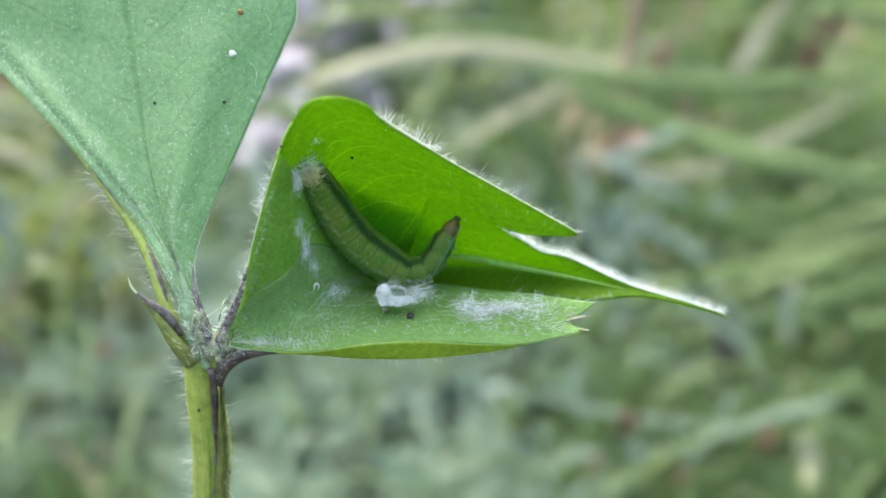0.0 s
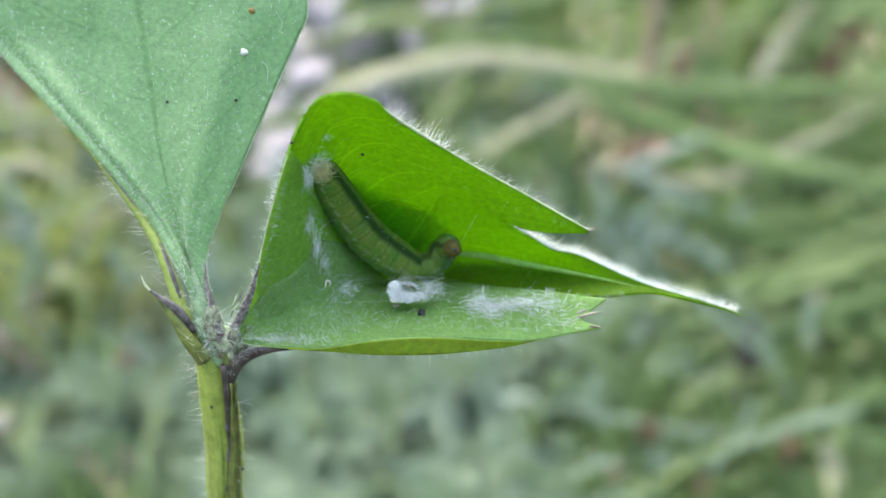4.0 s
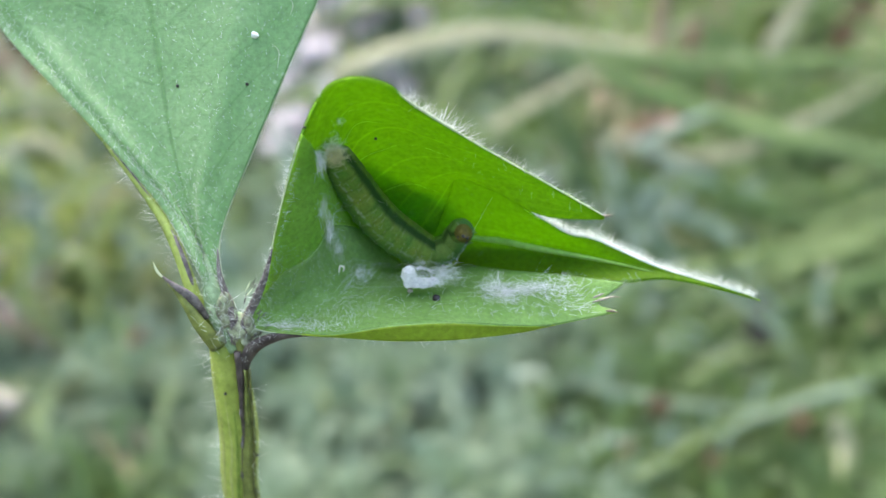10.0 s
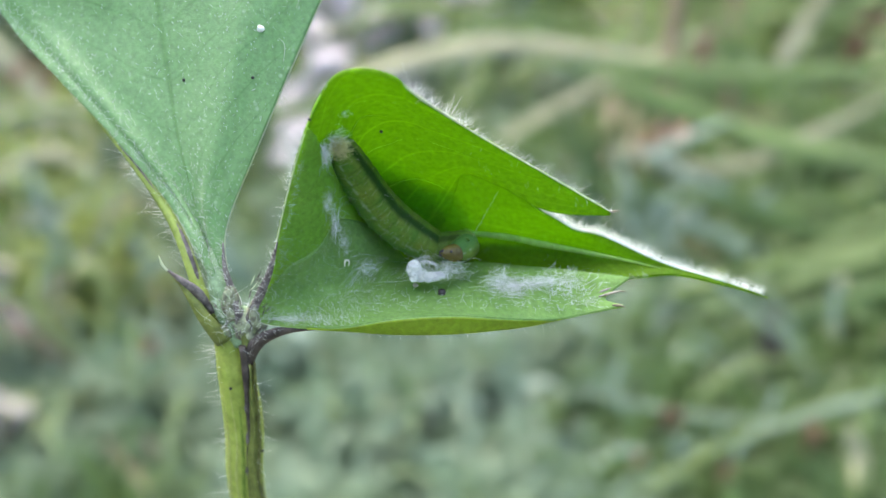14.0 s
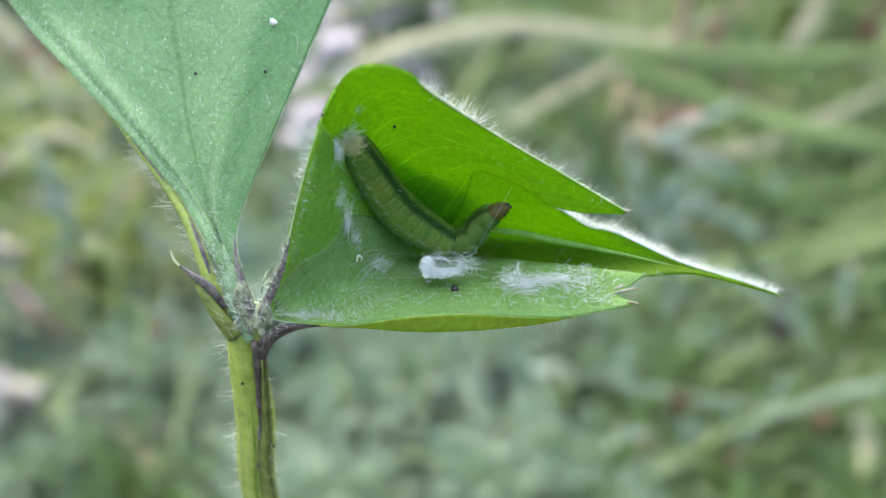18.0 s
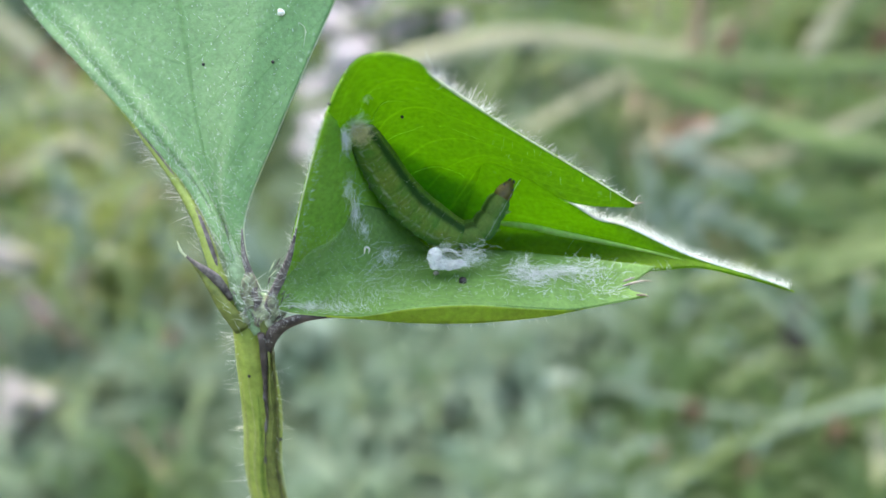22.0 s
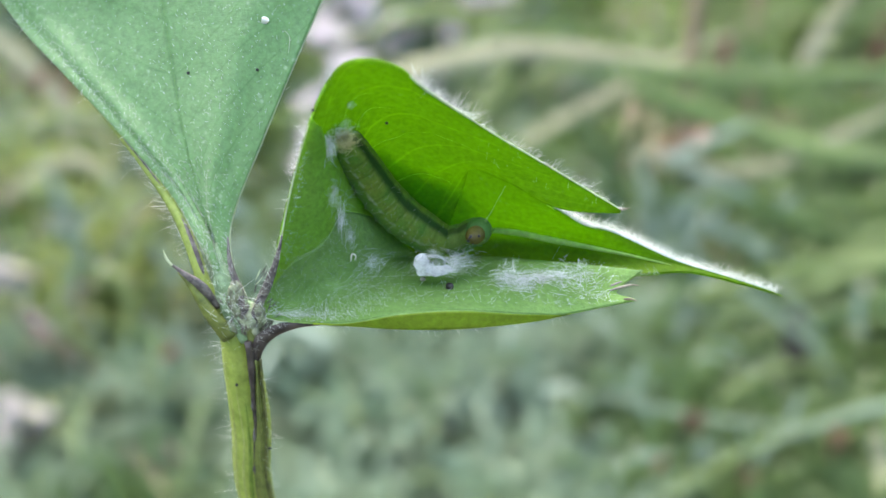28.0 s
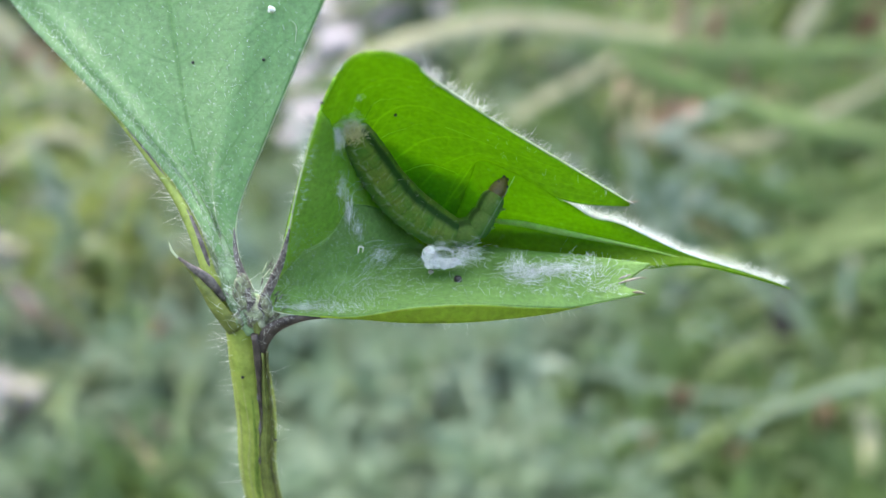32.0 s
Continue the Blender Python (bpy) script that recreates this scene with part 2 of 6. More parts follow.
GRASS_MID = soft_material("grass_light_green", (0.08, 0.127, 0.033), (0.138, 0.188, 0.058), (0.22, 0.34, 0.06), 0.25, 0.55, 25, 400)
GRASS_PALE = soft_material("grass_straw_pale", (0.19, 0.205, 0.115), (0.30, 0.305, 0.195), (0.4, 0.4, 0.2), 0.25, 0.55, 25, 400)
GREY_LEAF = soft_material("grey_green_foliage", (0.098, 0.148, 0.092), (0.212, 0.283, 0.197), (0.2, 0.3, 0.15), 0.25, 0.6, 30, 400)
GREEN_LEAF = soft_material("dull_green_foliage", (0.04, 0.08, 0.023), (0.082, 0.131, 0.045), (0.17, 0.28, 0.08), 0.25, 0.6, 30, 400)
YELLOW_LEAF = soft_material("yellow_green_foliage", (0.10, 0.142, 0.045), (0.165, 0.212, 0.072), (0.3, 0.38, 0.06), 0.3, 0.6, 30, 400)
STRAW = soft_material("dry_straw_brown", (0.11, 0.085, 0.045), (0.2, 0.16, 0.09), (0.3, 0.2, 0.1), 0.1, 0.6, 40, 500)
GREY_PALE = soft_material("pale_grey_green_foliage", (0.165, 0.23, 0.17), (0.285, 0.36, 0.275), (0.25, 0.35, 0.25), 0.25, 0.5, 40, 500)
DEAD = soft_material("dead_leaf_orange_brown", (0.13, 0.072, 0.047), (0.24, 0.138, 0.09), (0.4, 0.2, 0.1), 0.15, 0.6, 40, 500)
# near-black brown that paints the shade of gaps between weeds
GAP_DARK = soft_material("gap_shade_dark_brown", (0.016, 0.014, 0.012), (0.05, 0.042, 0.034), (0.05, 0.04, 0.03), 0.05, 0.7, 60, 500)
DEBRIS = soft_material("bleached_grey_white_plant_litter", (0.16, 0.155, 0.14), (0.27, 0.26, 0.24), (0.25, 0.25, 0.25), 0.1, 0.8, 60, 500)
FLOWER = soft_material("pale_mauve_white_petal", (0.36, 0.34, 0.35), (0.5, 0.48, 0.485), (0.6, 0.56, 0.6), 0.3, 0.6, 60, 500)


def soil_material():
    m, nt, bsdf, out = material("damp_soil_and_moss")
    a, b = noise_node(nt, 6, 6, 0.65), noise_node(nt, 60, 6, 0.7)
    c1 = ramp(nt, a.outputs["Fac"], [(0.3, (0.05, 0.075, 0.03)), (0.5, (0.09, 0.075, 0.045)), (0.7, (0.10, 0.14, 0.06))])
    c2 = ramp(nt, b.outputs["Fac"], [(0.3, (0.5, 0.5, 0.5)), (0.7, (1.3, 1.3, 1.3))])
    nt.links.new(mixed(nt, c1.outputs[0], c2.outputs[0], 1.0, 'MULTIPLY'), bsdf.inputs["Base Color"])
    bsdf.inputs["Roughness"].default_value = 0.95
    nt.links.new(bump(nt, b.outputs["Fac"], 0.8, 0.01), bsdf.inputs["Normal"])
    return m


SOIL = soil_material()


def skin_material(name, green, olive, flank, dorsal_dark):
    """A caterpillar's clear skin: mottled green with a dark vessel along the back and crease shade coloured in as faint
    rings, laid along and round the body.
    """
    m = soft_material(name, green, olive, (0.3, 0.5, 0.08), 0.4, 0.5, 2100, 8000, 0.14, 0.00003)
    nt = m.node_tree

    def calc(op, a, b=0.0):
        n = nt.nodes.new("ShaderNodeMath")
        n.operation = op
        for k, v in enumerate((a, b)):
            if isinstance(v, (int, float)):
                n.inputs[k].default_value = v
            else:
                nt.links.new(v, n.inputs[k])
        return n.outputs[0]

    def fade(value, full, none, most=1.0):
        n = nt.nodes.new("ShaderNodeMapRange")
        n.interpolation_type = 'SMOOTHSTEP'
        lo, hi = min(full, none), max(full, none)
        n.inputs["From Min"].default_value, n.inputs["From Max"].default_value = lo, hi
        n.inputs["To Min"].default_value, n.inputs["To Max"].default_value = (most, 0.0) if full < none else (0.0, most)
        nt.links.new(value, n.inputs["Value"])
        return n.outputs[0]

    def plain(c):
        n = nt.nodes.new("ShaderNodeRGB")
        n.outputs[0].default_value = (*c, 1)
        return n.outputs[0]

    uv = nt.nodes.new("ShaderNodeUVMap")
    sep = nt.nodes.new("ShaderNodeSeparateXYZ")
    nt.links.new(uv.outputs[0], sep.inputs[0])
    wob = noise_node(nt, 1500, 3)
    patch = noise_node(nt, 2600, 2)
    round_ = calc('ABSOLUTE', calc('SUBTRACT', calc('ADD', sep.outputs[1], calc('MULTIPLY', calc('SUBTRACT', wob.outputs["Fac"], 0.5), 0.05)), 0.5))
    along_ = calc('ABSOLUTE', calc('SUBTRACT', calc('FRACT', calc('ADD', calc('MULTIPLY', sep.outputs[0], 11.0), calc('MULTIPLY', wob.outputs["Fac"], 0.12))), 0.5))
    vessel = fade(round_, 0.012, 0.07, 0.95)
    # darkens the creases between segments, their shade put into the colour
    ring = fade(along_, 0.49, 0.36, 0.2)
    pale = calc('MULTIPLY', fade(calc('ABSOLUTE', calc('SUBTRACT', along_, 0.3)), 0.01, 0.06), fade(patch.outputs["Fac"], 0.62, 0.5, 0.5))
    side = fade(round_, 0.3, 0.16, 0.75)
    stripe = calc('MULTIPLY', fade(calc('ABSOLUTE', calc('SUBTRACT', round_, 0.2)), 0.004, 0.02), fade(patch.outputs["Fac"], 0.58, 0.45, 0.6))
    for n in list(nt.nodes):
        if n.type in ('BSDF_PRINCIPLED', 'BSDF_TRANSLUCENT'):
            sock = n.inputs["Base Color"] if n.type == 'BSDF_PRINCIPLED' else n.inputs["Color"]
            c = sock.links[0].from_socket
            c = mixed(nt, c, plain(flank), side)
            c = mixed(nt, c, plain((0.34, 0.42, 0.22)), pale)
            c = mixed(nt, c, plain((0.34, 0.42, 0.24)), stripe)
            c = mixed(nt, c, plain((0.05, 0.1, 0.025)), ring)
            c = mixed(nt, c, plain(dorsal_dark), vessel)
            nt.links.new(c, sock)
    return m


SKIN = skin_material("caterpillar_clear_skin", (0.05, 0.16, 0.02), (0.175, 0.215, 0.035), (0.085, 0.215, 0.05), (0.02, 0.06, 0.012))
SKIN_FRONT = skin_material("caterpillar_front_skin", (0.055, 0.155, 0.028), (0.13, 0.185, 0.036), (0.058, 0.165, 0.045), (0.045, 0.085, 0.016))
SKIN_PLAIN = soft_material("caterpillar_proleg_skin", (0.06, 0.14, 0.03), (0.1, 0.19, 0.05), (0.3, 0.5, 0.08), 0.4, 0.35, 2000, 6000)


# ---- shape helpers (plant coordinates in mm) ----
def curve(points, n):
    """n + 1 points on a smooth line through the given ones, evenly by their count."""
    p = np.array(points, float)
    p = np.vstack([2 * p[0] - p[1], p, 2 * p[-1] - p[-2]])
    made = []
    for i in range(n + 1):
        u = i / n * (len(p) - 3)
        k = min(int(u), len(p) - 4)
        t = u - k
        a, b, c, d = p[k:k + 4]
        made.append(0.5 * (2 * b + (c - a) * t + (2 * a - 5 * b + 4 * c - d) * t * t + (3 * b - a - 3 * c + d) * t ** 3))
    return np.array(made)


def even(points, n):
    """The same, evenly by length."""
    fine = curve(points, 20 * len(points))
    run = np.concatenate([[0], np.cumsum(np.linalg.norm(np.diff(fine, axis=0), axis=1))])
    want = np.linspace(0, run[-1], n + 1)
    return np.stack([np.interp(want, run, fine[:, k]) for k in range(fine.shape[1])], 1)


def loft(rails, ns, nt, by_length=True):
    """A grid of points over smooth rails that run from the base of a blade to its tip."""
    lines = [even(r, ns) if by_length else curve(r, ns) for r in rails]
    return np.array([curve([ln[i] for ln in lines], nt) for i in range(ns + 1)])


def grid_normals(g):
    n = np.cross(np.gradient(g, axis=0), np.gradient(g, axis=1))
    length = np.linalg.norm(n, axis=2, keepdims=True)
    return n / np.maximum(length, 1e-6)


def on_grid(g, s, t):
    a, b = g.shape[0] - 1, g.shape[1] - 1
    u, v = min(max(s, 0), 0.9999) * a, min(max(t, 0), 0.9999) * b
    i, j = int(u), int(v)
    x, y = u - i, v - j
    return (g[i, j] * (1 - x) * (1 - y) + g[i + 1, j] * x * (1 - y) + g[i, j + 1] * (1 - x) * y + g[i + 1, j + 1] * x * y)


def shell(g, thick):
    """A blade with two faces and a rim."""
    a, b = g.shape[:2]
    n = grid_normals(g) * thick / 2
    verts = np.concatenate([(g + n).reshape(-1, 3), (g - n).reshape(-1, 3)])
    faces, off = [], a * b
    for i in range(a - 1):
        for j in range(b - 1):
            k = i * b + j
            faces.append((k, k + b, k + b + 1, k + 1))
            faces.append((off + k, off + k + 1, off + k + b + 1, off + k + b))
    ring = [i * b for i in range(a)] + [(a - 1) * b + j for j in range(1, b)] + [i * b + b - 1 for i in range(a - 2, -1, -1)] + [j for j in range(b - 2, 0, -1)]
    for k, q in zip(ring, ring[1:] + ring[:1]):
        faces.append((q, k, off + k, off + q))
    return verts, faces


def tube(points, radii, sides=10, flat=1.0):
    """A closed round stick along a line; radii a number or one for each point."""
    p = np.array(points, float)
    r = np.full(len(p), radii, float) if np.isscalar(radii) else np.interp(np.linspace(0, 1, len(p)), np.linspace(0, 1, len(radii)), radii)
    tang = np.gradient(p, axis=0)
    tang /= np.maximum(np.linalg.norm(tang, axis=1, keepdims=True), 1e-9)
    ref = np.array([0.0, 1.0, 0.05]) if abs(tang[0][1]) < 0.9 else np.array([1.0, 0.0, 0.0])
    verts, faces = [], []
    for q, t, rad in zip(p, tang, r):
        a = np.cross(t, ref)
        a /= max(np.linalg.norm(a), 1e-9)
        b = np.cross(a, t)
        for k in range(sides):
            w = 2 * math.pi * k / sides
            verts.append(q + rad * (math.cos(w) * a + flat * math.sin(w) * b))
    for i in range(len(p) - 1):
        for k in range(sides):
            q = (k + 1) % sides
            faces.append((i * sides + k, i * sides + q, (i + 1) * sides + q, (i + 1) * sides + k))
    faces.append(tuple(range(sides - 1, -1, -1)))
    faces.append(tuple(range((len(p) - 1) * sides, len(p) * sides)))
    return np.array(verts), faces


def blob(centre, radii, rough=0.15, rings=8, sides=10, seed=0):
    """An uneven rounded lump."""
    verts, faces = [], []
    for i in range(rings + 1):
        la = math.pi * i / rings
        for k in range(sides):
            lo = 2 * math.pi * k / sides
            d = Vector((math.sin(la) * math.cos(lo), math.sin(la) * math.sin(lo), math.cos(la)))
            f = 1 + rough * noise.noise(d * 2.1 + Vector((seed, 0, 0)))
            verts.append([centre[c] + radii[c] * d[c] * f for c in range(3)])
    for i in range(rings):
        for k in range(sides):
            q = (k + 1) % sides
            faces.append((i * sides + k, (i + 1) * sides + k, (i + 1) * sides + q, i * sides + q))
    return np.array(verts), faces


def joined(pieces):
    verts, faces, off = [], [], 0
    for v, f in pieces:
        verts.append(np.asarray(v))
        faces += [tuple(i + off for i in q) for q in f]
        off += len(v)
    return np.concatenate(verts), faces


def hair(root, way, length, width, droop=0.25, rnd=random):
    """One tapered bent hair."""
    root, way = np.array(root, float), np.array(way, float)
    way /= max(np.linalg.norm(way), 1e-9)
    side = np.array([rnd.uniform(-1, 1) for _ in range(3)]) * droop
    a = np.cross(way, [0.31, 0.83, 0.47])
    a /= max(np.linalg.norm(a), 1e-9)
    b = np.cross(way, a)
    verts, faces = [], []
    for k in range(4):
        u = k / 3
        c = root + way * length * u + side * length * u * u
        w = width * (1 - 0.8 * u)
        for q in range(3):
            verts.append(c + w * (math.cos(q * 2.094) * a + math.sin(q * 2.094) * b))
    for k in range(3):
        for q in range(3):
            z = (q + 1) % 3
            faces.append((k * 3 + q, k * 3 + z, k * 3 + 3 + z, k * 3 + 3 + q))
    return np.array(verts), faces


def mesh(name, data, mat, smooth=True):
    verts, faces = data
    me = bpy.data.meshes.new(name)
    me.from_pydata([tuple(v) for v in verts], [], faces)
    me.materials.append(mat)
    if smooth:
        me.polygons.foreach_set("use_smooth", [True] * len(me.polygons))
    me.update()
    return me


def part(name, data, mat, parent, label="", kind=""):
    """One mesh under a thing; data in the thing's space, in metres."""
    ob = new(name, mesh(name, data, mat))
    ob.parent = parent
    return tagged(ob, label=label, kind=kind)


def blade(name, g, thick, mat, parent, label=""):
    """A leaf blade of the plant with coordinates along and across it."""
    a, b = g.shape[:2]
    ob = part(name, mm(shell(g, thick)), mat, parent, label)
    uv = ob.data.uv_layers.new(name="UVMap")
    index = np.empty(len(ob.data.loops), int)
    ob.data.loops.foreach_get("vertex_index", index)
    index %= a * b
    flat = np.stack([(index // b) / (a - 1), (index % b) / (b - 1)], 1)
    uv.data.foreach_set("uv", flat.astype(np.float32).ravel())
    return ob


def mm(data):
    """From the plant's millimetres about its node to metres in the world."""
    return np.asarray(data[0]) * MM + np.array(NODE), data[1]


def thing(name, label, category, group="", place=(0, 0, 0)):
    ob = new(name)
    ob.empty_display_size = 0.01
    ob.location = place
    return tagged(ob, label, category, group)


# ---- ground ----
def build_ground():
    n, verts, faces = 60, [], []
    ticks = [math.copysign(abs(u) ** 4 * 60 + abs(u) * 1.6, u) for u in np.linspace(-1, 1, n + 1)]
    for y in ticks:
        for x in ticks:
            near = max(0.0, 1 - math.hypot(x, y) / 4)
            z = 0.02 * near * noise.noise(Vector((x * 3, y * 3, 0))) - 0.012 * near
            verts.append((x, y + 0.4, z))
    for i in range(n):
        for j in range(n):
            k = i * (n + 1) + j
            faces.append((k, k + 1, k + n + 2, k + n + 1))
    ob = new("ground", mesh("ground", (verts, faces), SOIL))
    tagged(ob, "damp brown soil with moss under the weeds", "ground", kind="structure")


build_ground()

# ---- the sprig ----
sprig = thing("clover_sprig", "hairy green three-leaved sprig with one leaf folded and webbed", "plant")
rnd = random.Random(5)

# stem: upright from the soil to the node
stem_line = even([(0.42, 0.9, -16), (-0.64, 0.5, -8.78), (-0.5, 0.4, -4.88), (-0.56, 0.4, -2.8), (-0.69, 0.4, -1.36), (-0.88, 0.4, -0.12), (-1.08, 0.5, 0.55)], 60)
part("stem", mm(tube(stem_line, [0.74, 0.74, 0.76, 0.8, 0.86, 0.88, 0.8, 0.45], 18)), STEM, sprig, "yellow-green round stem")
part("lower_stem", mm(tube(even([(3, 24, -237), (2.4, 14, -160), (1.6, 6, -90), (0.9, 2.2, -40), (0.42, 0.9, -15.5)], 40), [1.2, 1.0, 0.75], 14)), STEM, sprig, "yellow-green round stem")
ridge_line = even([(1.0, 0.25, -16), (-0.06, -0.1, -8.31), (0.13, -0.3, -4.4), (0.18, -0.4, -2.29), (0.22, -0.42, -0.86), (0.16, -0.4, 0.23), (0.09, -0.2, 1.07)], 60)
part("stem_ridge", mm(tube(ridge_line + np.array((-0.06, 0.06, 0)), [0.42, 0.41, 0.4, 0.38, 0.34, 0.28, 0.18], 14)), STEM_OLIVE, sprig, "olive ridge along the stem")
part("stem_stain", mm(tube(ridge_line[38:57] + np.array((-0.2, -0.22, 0)), [0.015, 0.05, 0.09, 0.17, 0.16], 10)), BROWN_DARK, sprig, "purple-brown stain under the joint")
for z0, reach in ((-6.9, 0.5), (-5.2, 0.8), (-9.4, 0.7), (-3.6, 0.4)):
    k = int(np.argmin(abs(ridge_line[:, 2] - z0)))
    part("stem_fleck", mm(tube(ridge_line[k:k + 1 + max(2, int(reach * 4))] + np.array((-0.3, -0.26, 0)), [0.01, 0.07, 0.05, 0.01], 6)), PURPLE, sprig, "dark fleck on the stem")
for dx, mat, label in ((-0.27, BROWN_DARK, "thin dark purple rib"), (0.02, STEM_OLIVE, "thin olive rib"), (0.2, STEM_DARK, "thin dark rib")):
    line = [(p[0] + dx + 0.02 * math.sin(i * 0.7 + dx * 20), p[1] - 0.3 + abs(dx) * 0.5, p[2]) for i, p in enumerate(ridge_line[4:54])]
    part("stem_rib", mm(tube(line, [0.04, 0.055, 0.075, 0.05, 0.06], 6)), mat, sprig, label)

STALK_SKIN = soft_material("stalk_skin_green", (0.15, 0.22, 0.035), (0.29, 0.36, 0.08), (0.4, 0.5, 0.1), 0.15, 0.5, 1100, 3500)
STEM_PALE = soft_material("stem_pale_yellow", (0.24, 0.27, 0.07), (0.36, 0.39, 0.13), (0.4, 0.5, 0.1), 0.15, 0.5, 1500, 4000)
STEM_GREEN = soft_material("stem_streak_green", (0.075, 0.13, 0.015), (0.19, 0.26, 0.04), (0.2, 0.3, 0.05), 0.1, 0.5, 1800, 4500)
for dx, wide, mat, label in ((-0.56, 0.1, STEM_PALE, "pale yellow streak along the stem"), (-0.2, 0.07, STEM_PALE, "pale yellow streak along the stem"), (0.08, 0.11, STEM_GREEN, "green streak along the stem"), (0.34, 0.13, STEM_GREEN, "green streak along the stem")):
    line = [(p[0] + dx + 0.025 * math.sin(i * 0.45 + dx * 9), p[1] - math.sqrt(np.interp(i + 4, np.linspace(0, 60, 8), [0.74, 0.74, 0.76, 0.8, 0.86, 0.88, 0.8, 0.6]) ** 2 - dx * dx) + wide * 0.6, p[2]) for i, p in enumerate(stem_line[4:54])]
    part("stem_streak", mm(tube(line, [wide, wide * 0.7, wide * 1.1, wide * 0.8, wide * 0.3], 8)), mat, sprig, label)

# node: swollen joint with short purple stalks to the leaflets
part("node", mm(joined([blob((-0.57, 0.3, 0.44), (0.62, 0.5, 0.7), 0.5, 12, 14), blob((0.2, -0.1, 0.88), (0.3, 0.28, 0.55), 0.5, 10, 12, 3), blob((-1.02, 0.5, 1.23), (0.4, 0.35, 0.5), 0.5, 10, 12, 6)])), NODE_SKIN, sprig, "swollen green joint mottled with purple")
stalks = {
    "lower": ([(-0.01, -0.4, -1.66), (0.2, -0.5, -0.65), (0.65, -0.55, 0.1), (1.32, -0.6, 0.53), (2.2, -0.8, 0.86), (3.22, -1.1, 1.03)], [0.2, 0.28, 0.3, 0.24, 0.16, 0.05]),
    "back": ([(0.15, -0.3, 0.39), (0.53, -0.35, 1.5), (1, -0.5, 2.53), (1.42, -0.65, 3.53), (1.79, -0.75, 4.79)], [0.24, 0.22, 0.18, 0.12, 0.04]),
    "left": ([(-0.02, -0.25, 0.14), (-0.12, -0.2, 1.42), (-0.4, 0, 2.38), (-0.62, 0.2, 3.27), (-0.64, 0.4, 4.26)], [0.24, 0.22, 0.18, 0.11, 0.03]),
}
part("petiolule_base", mm(joined([blob((0.7, -0.25, 0.85), (0.36, 0.28, 0.36), 0.6, 12, 14, 17), blob((0.33, -0.3, 0.17), (0.26, 0.25, 0.4), 0.6, 12, 14, 18)])), NODE_SKIN, sprig, "mottled base of the leaflet stalks")
for name, (pts, rad) in stalks.items():
    part("petiolule", mm(tube(even(pts, 16), rad, 10, 0.6)), BROWN_DARK if name == "lower" else PURPLE, sprig, "purple-brown leaflet stalk")
part("leaf_base", mm(joined([tube(even([(-1.3, 1.0, 3.75), (-1.15, 0.6, 2.8), (-0.92, 0.2, 1.9), (-0.58, 0, 0.88), (-0.18, -0.1, -0.36)], 24), [0.04, 0.36, 0.5, 0.5, 0.28], 14, 0.35), blob((0.01, -0.05, 0.9), (0.34, 0.3, 0.6), 0.5, 12, 14, 13)])), LEAF_BASE, sprig, "pale green leaf base speckled with purple")
part("node_collar", mm(joined([blob((0.1, -0.15, 0.6), (0.5, 0.36, 0.62), 0.3, 18, 22, 23), blob((0.55, -0.35, 1.25), (0.26, 0.24, 0.6), 0.3, 14, 18, 27), blob((-0.42, -0.02, 1.5), (0.42, 0.26, 0.95), 0.3, 16, 20, 29)])), NODE_SKIN, sprig, "mottled grey-green joint where the stalks meet")
r6 = random.Random(71)
for k in range(46):
    a, b = r6.gauss(0, 0.42), r6.uniform(-0.1, 2.3)
    x, z = -0.02 - 0.26 * b + a, 0.35 + b
    if k % 2:
        x, z = 0.35 + 0.42 * r6.uniform(0, 2.2) + r6.gauss(0, 0.1), 0.5 + 1.05 * r6.uniform(0, 2.4)
    way = np.array((r6.uniform(-0.25, 0.1) if k % 2 == 0 else r6.uniform(0.1, 0.4), 0.05, r6.uniform(0.2, 0.5)))
    at = np.array((x, -0.62 + 0.12 * abs(a) + 0.05 * b, z))
    part("base_fleck", mm(tube([at, at + way * 0.5 + np.array((0.02, -0.02, 0)), at + way], [0.008, r6.uniform(0.015, 0.034), 0.006], 5)), (PURPLE, BROWN_DARK, LEAF_BASE, MARGIN if k % 3 == 0 else PURPLE)[k % 4], sprig, "small fleck on the joint")
STALK_LINE = even([(-1.02, 0.5, 0.41), (-1.8, 0.6, 1.79), (-2.08, 0.95, 2.45), (-2.45, 1.35, 3.5), (-2.97, 1.95, 4.5), (-3.7, 2.65, 5.4), (-4.75, 3.4, 6.55), (-5.95, 4.2, 7.7), (-7.1, 5.0, 8.7)], 36)
part("petiole", mm(tube(STALK_LINE, [0.36, 0.3, 0.28, 0.26, 0.23, 0.19, 0.14, 0.08, 0.02], 10)), STALK_SKIN, sprig, "yellow-green hairy stalk behind the leaf")
part("stalk_line", mm(tube(STALK_LINE[6:30] + np.array((0.15, -0.17, -0.02)), [0.1, 0.13, 0.1, 0.07, 0.05, 0.02], 8)), PURPLE, sprig, "dark purple seam along the stalk")
part("stipule", mm(tube(even([(-1.29, 0.1, 1.15), (-1.68, -0.1, 2.06), (-1.92, -0.2, 2.46), (-2.4, -0.15, 2.82), (-2.85, 0, 3.12), (-3.15, 0.05, 3.42)], 18), [0.12, 0.2, 0.24, 0.18, 0.09, 0.015], 10, 0.5)), PURPLE, sprig, "purple-brown pointed stipule")
part("bristle", mm(tube(even([(-2.95, 0, 3.18), (-3.15, 0.05, 3.45), (-3.26, 0.1, 3.85)], 8), [0.06, 0.06, 0.01], 6)), MARGIN, sprig, "long pale bristle")
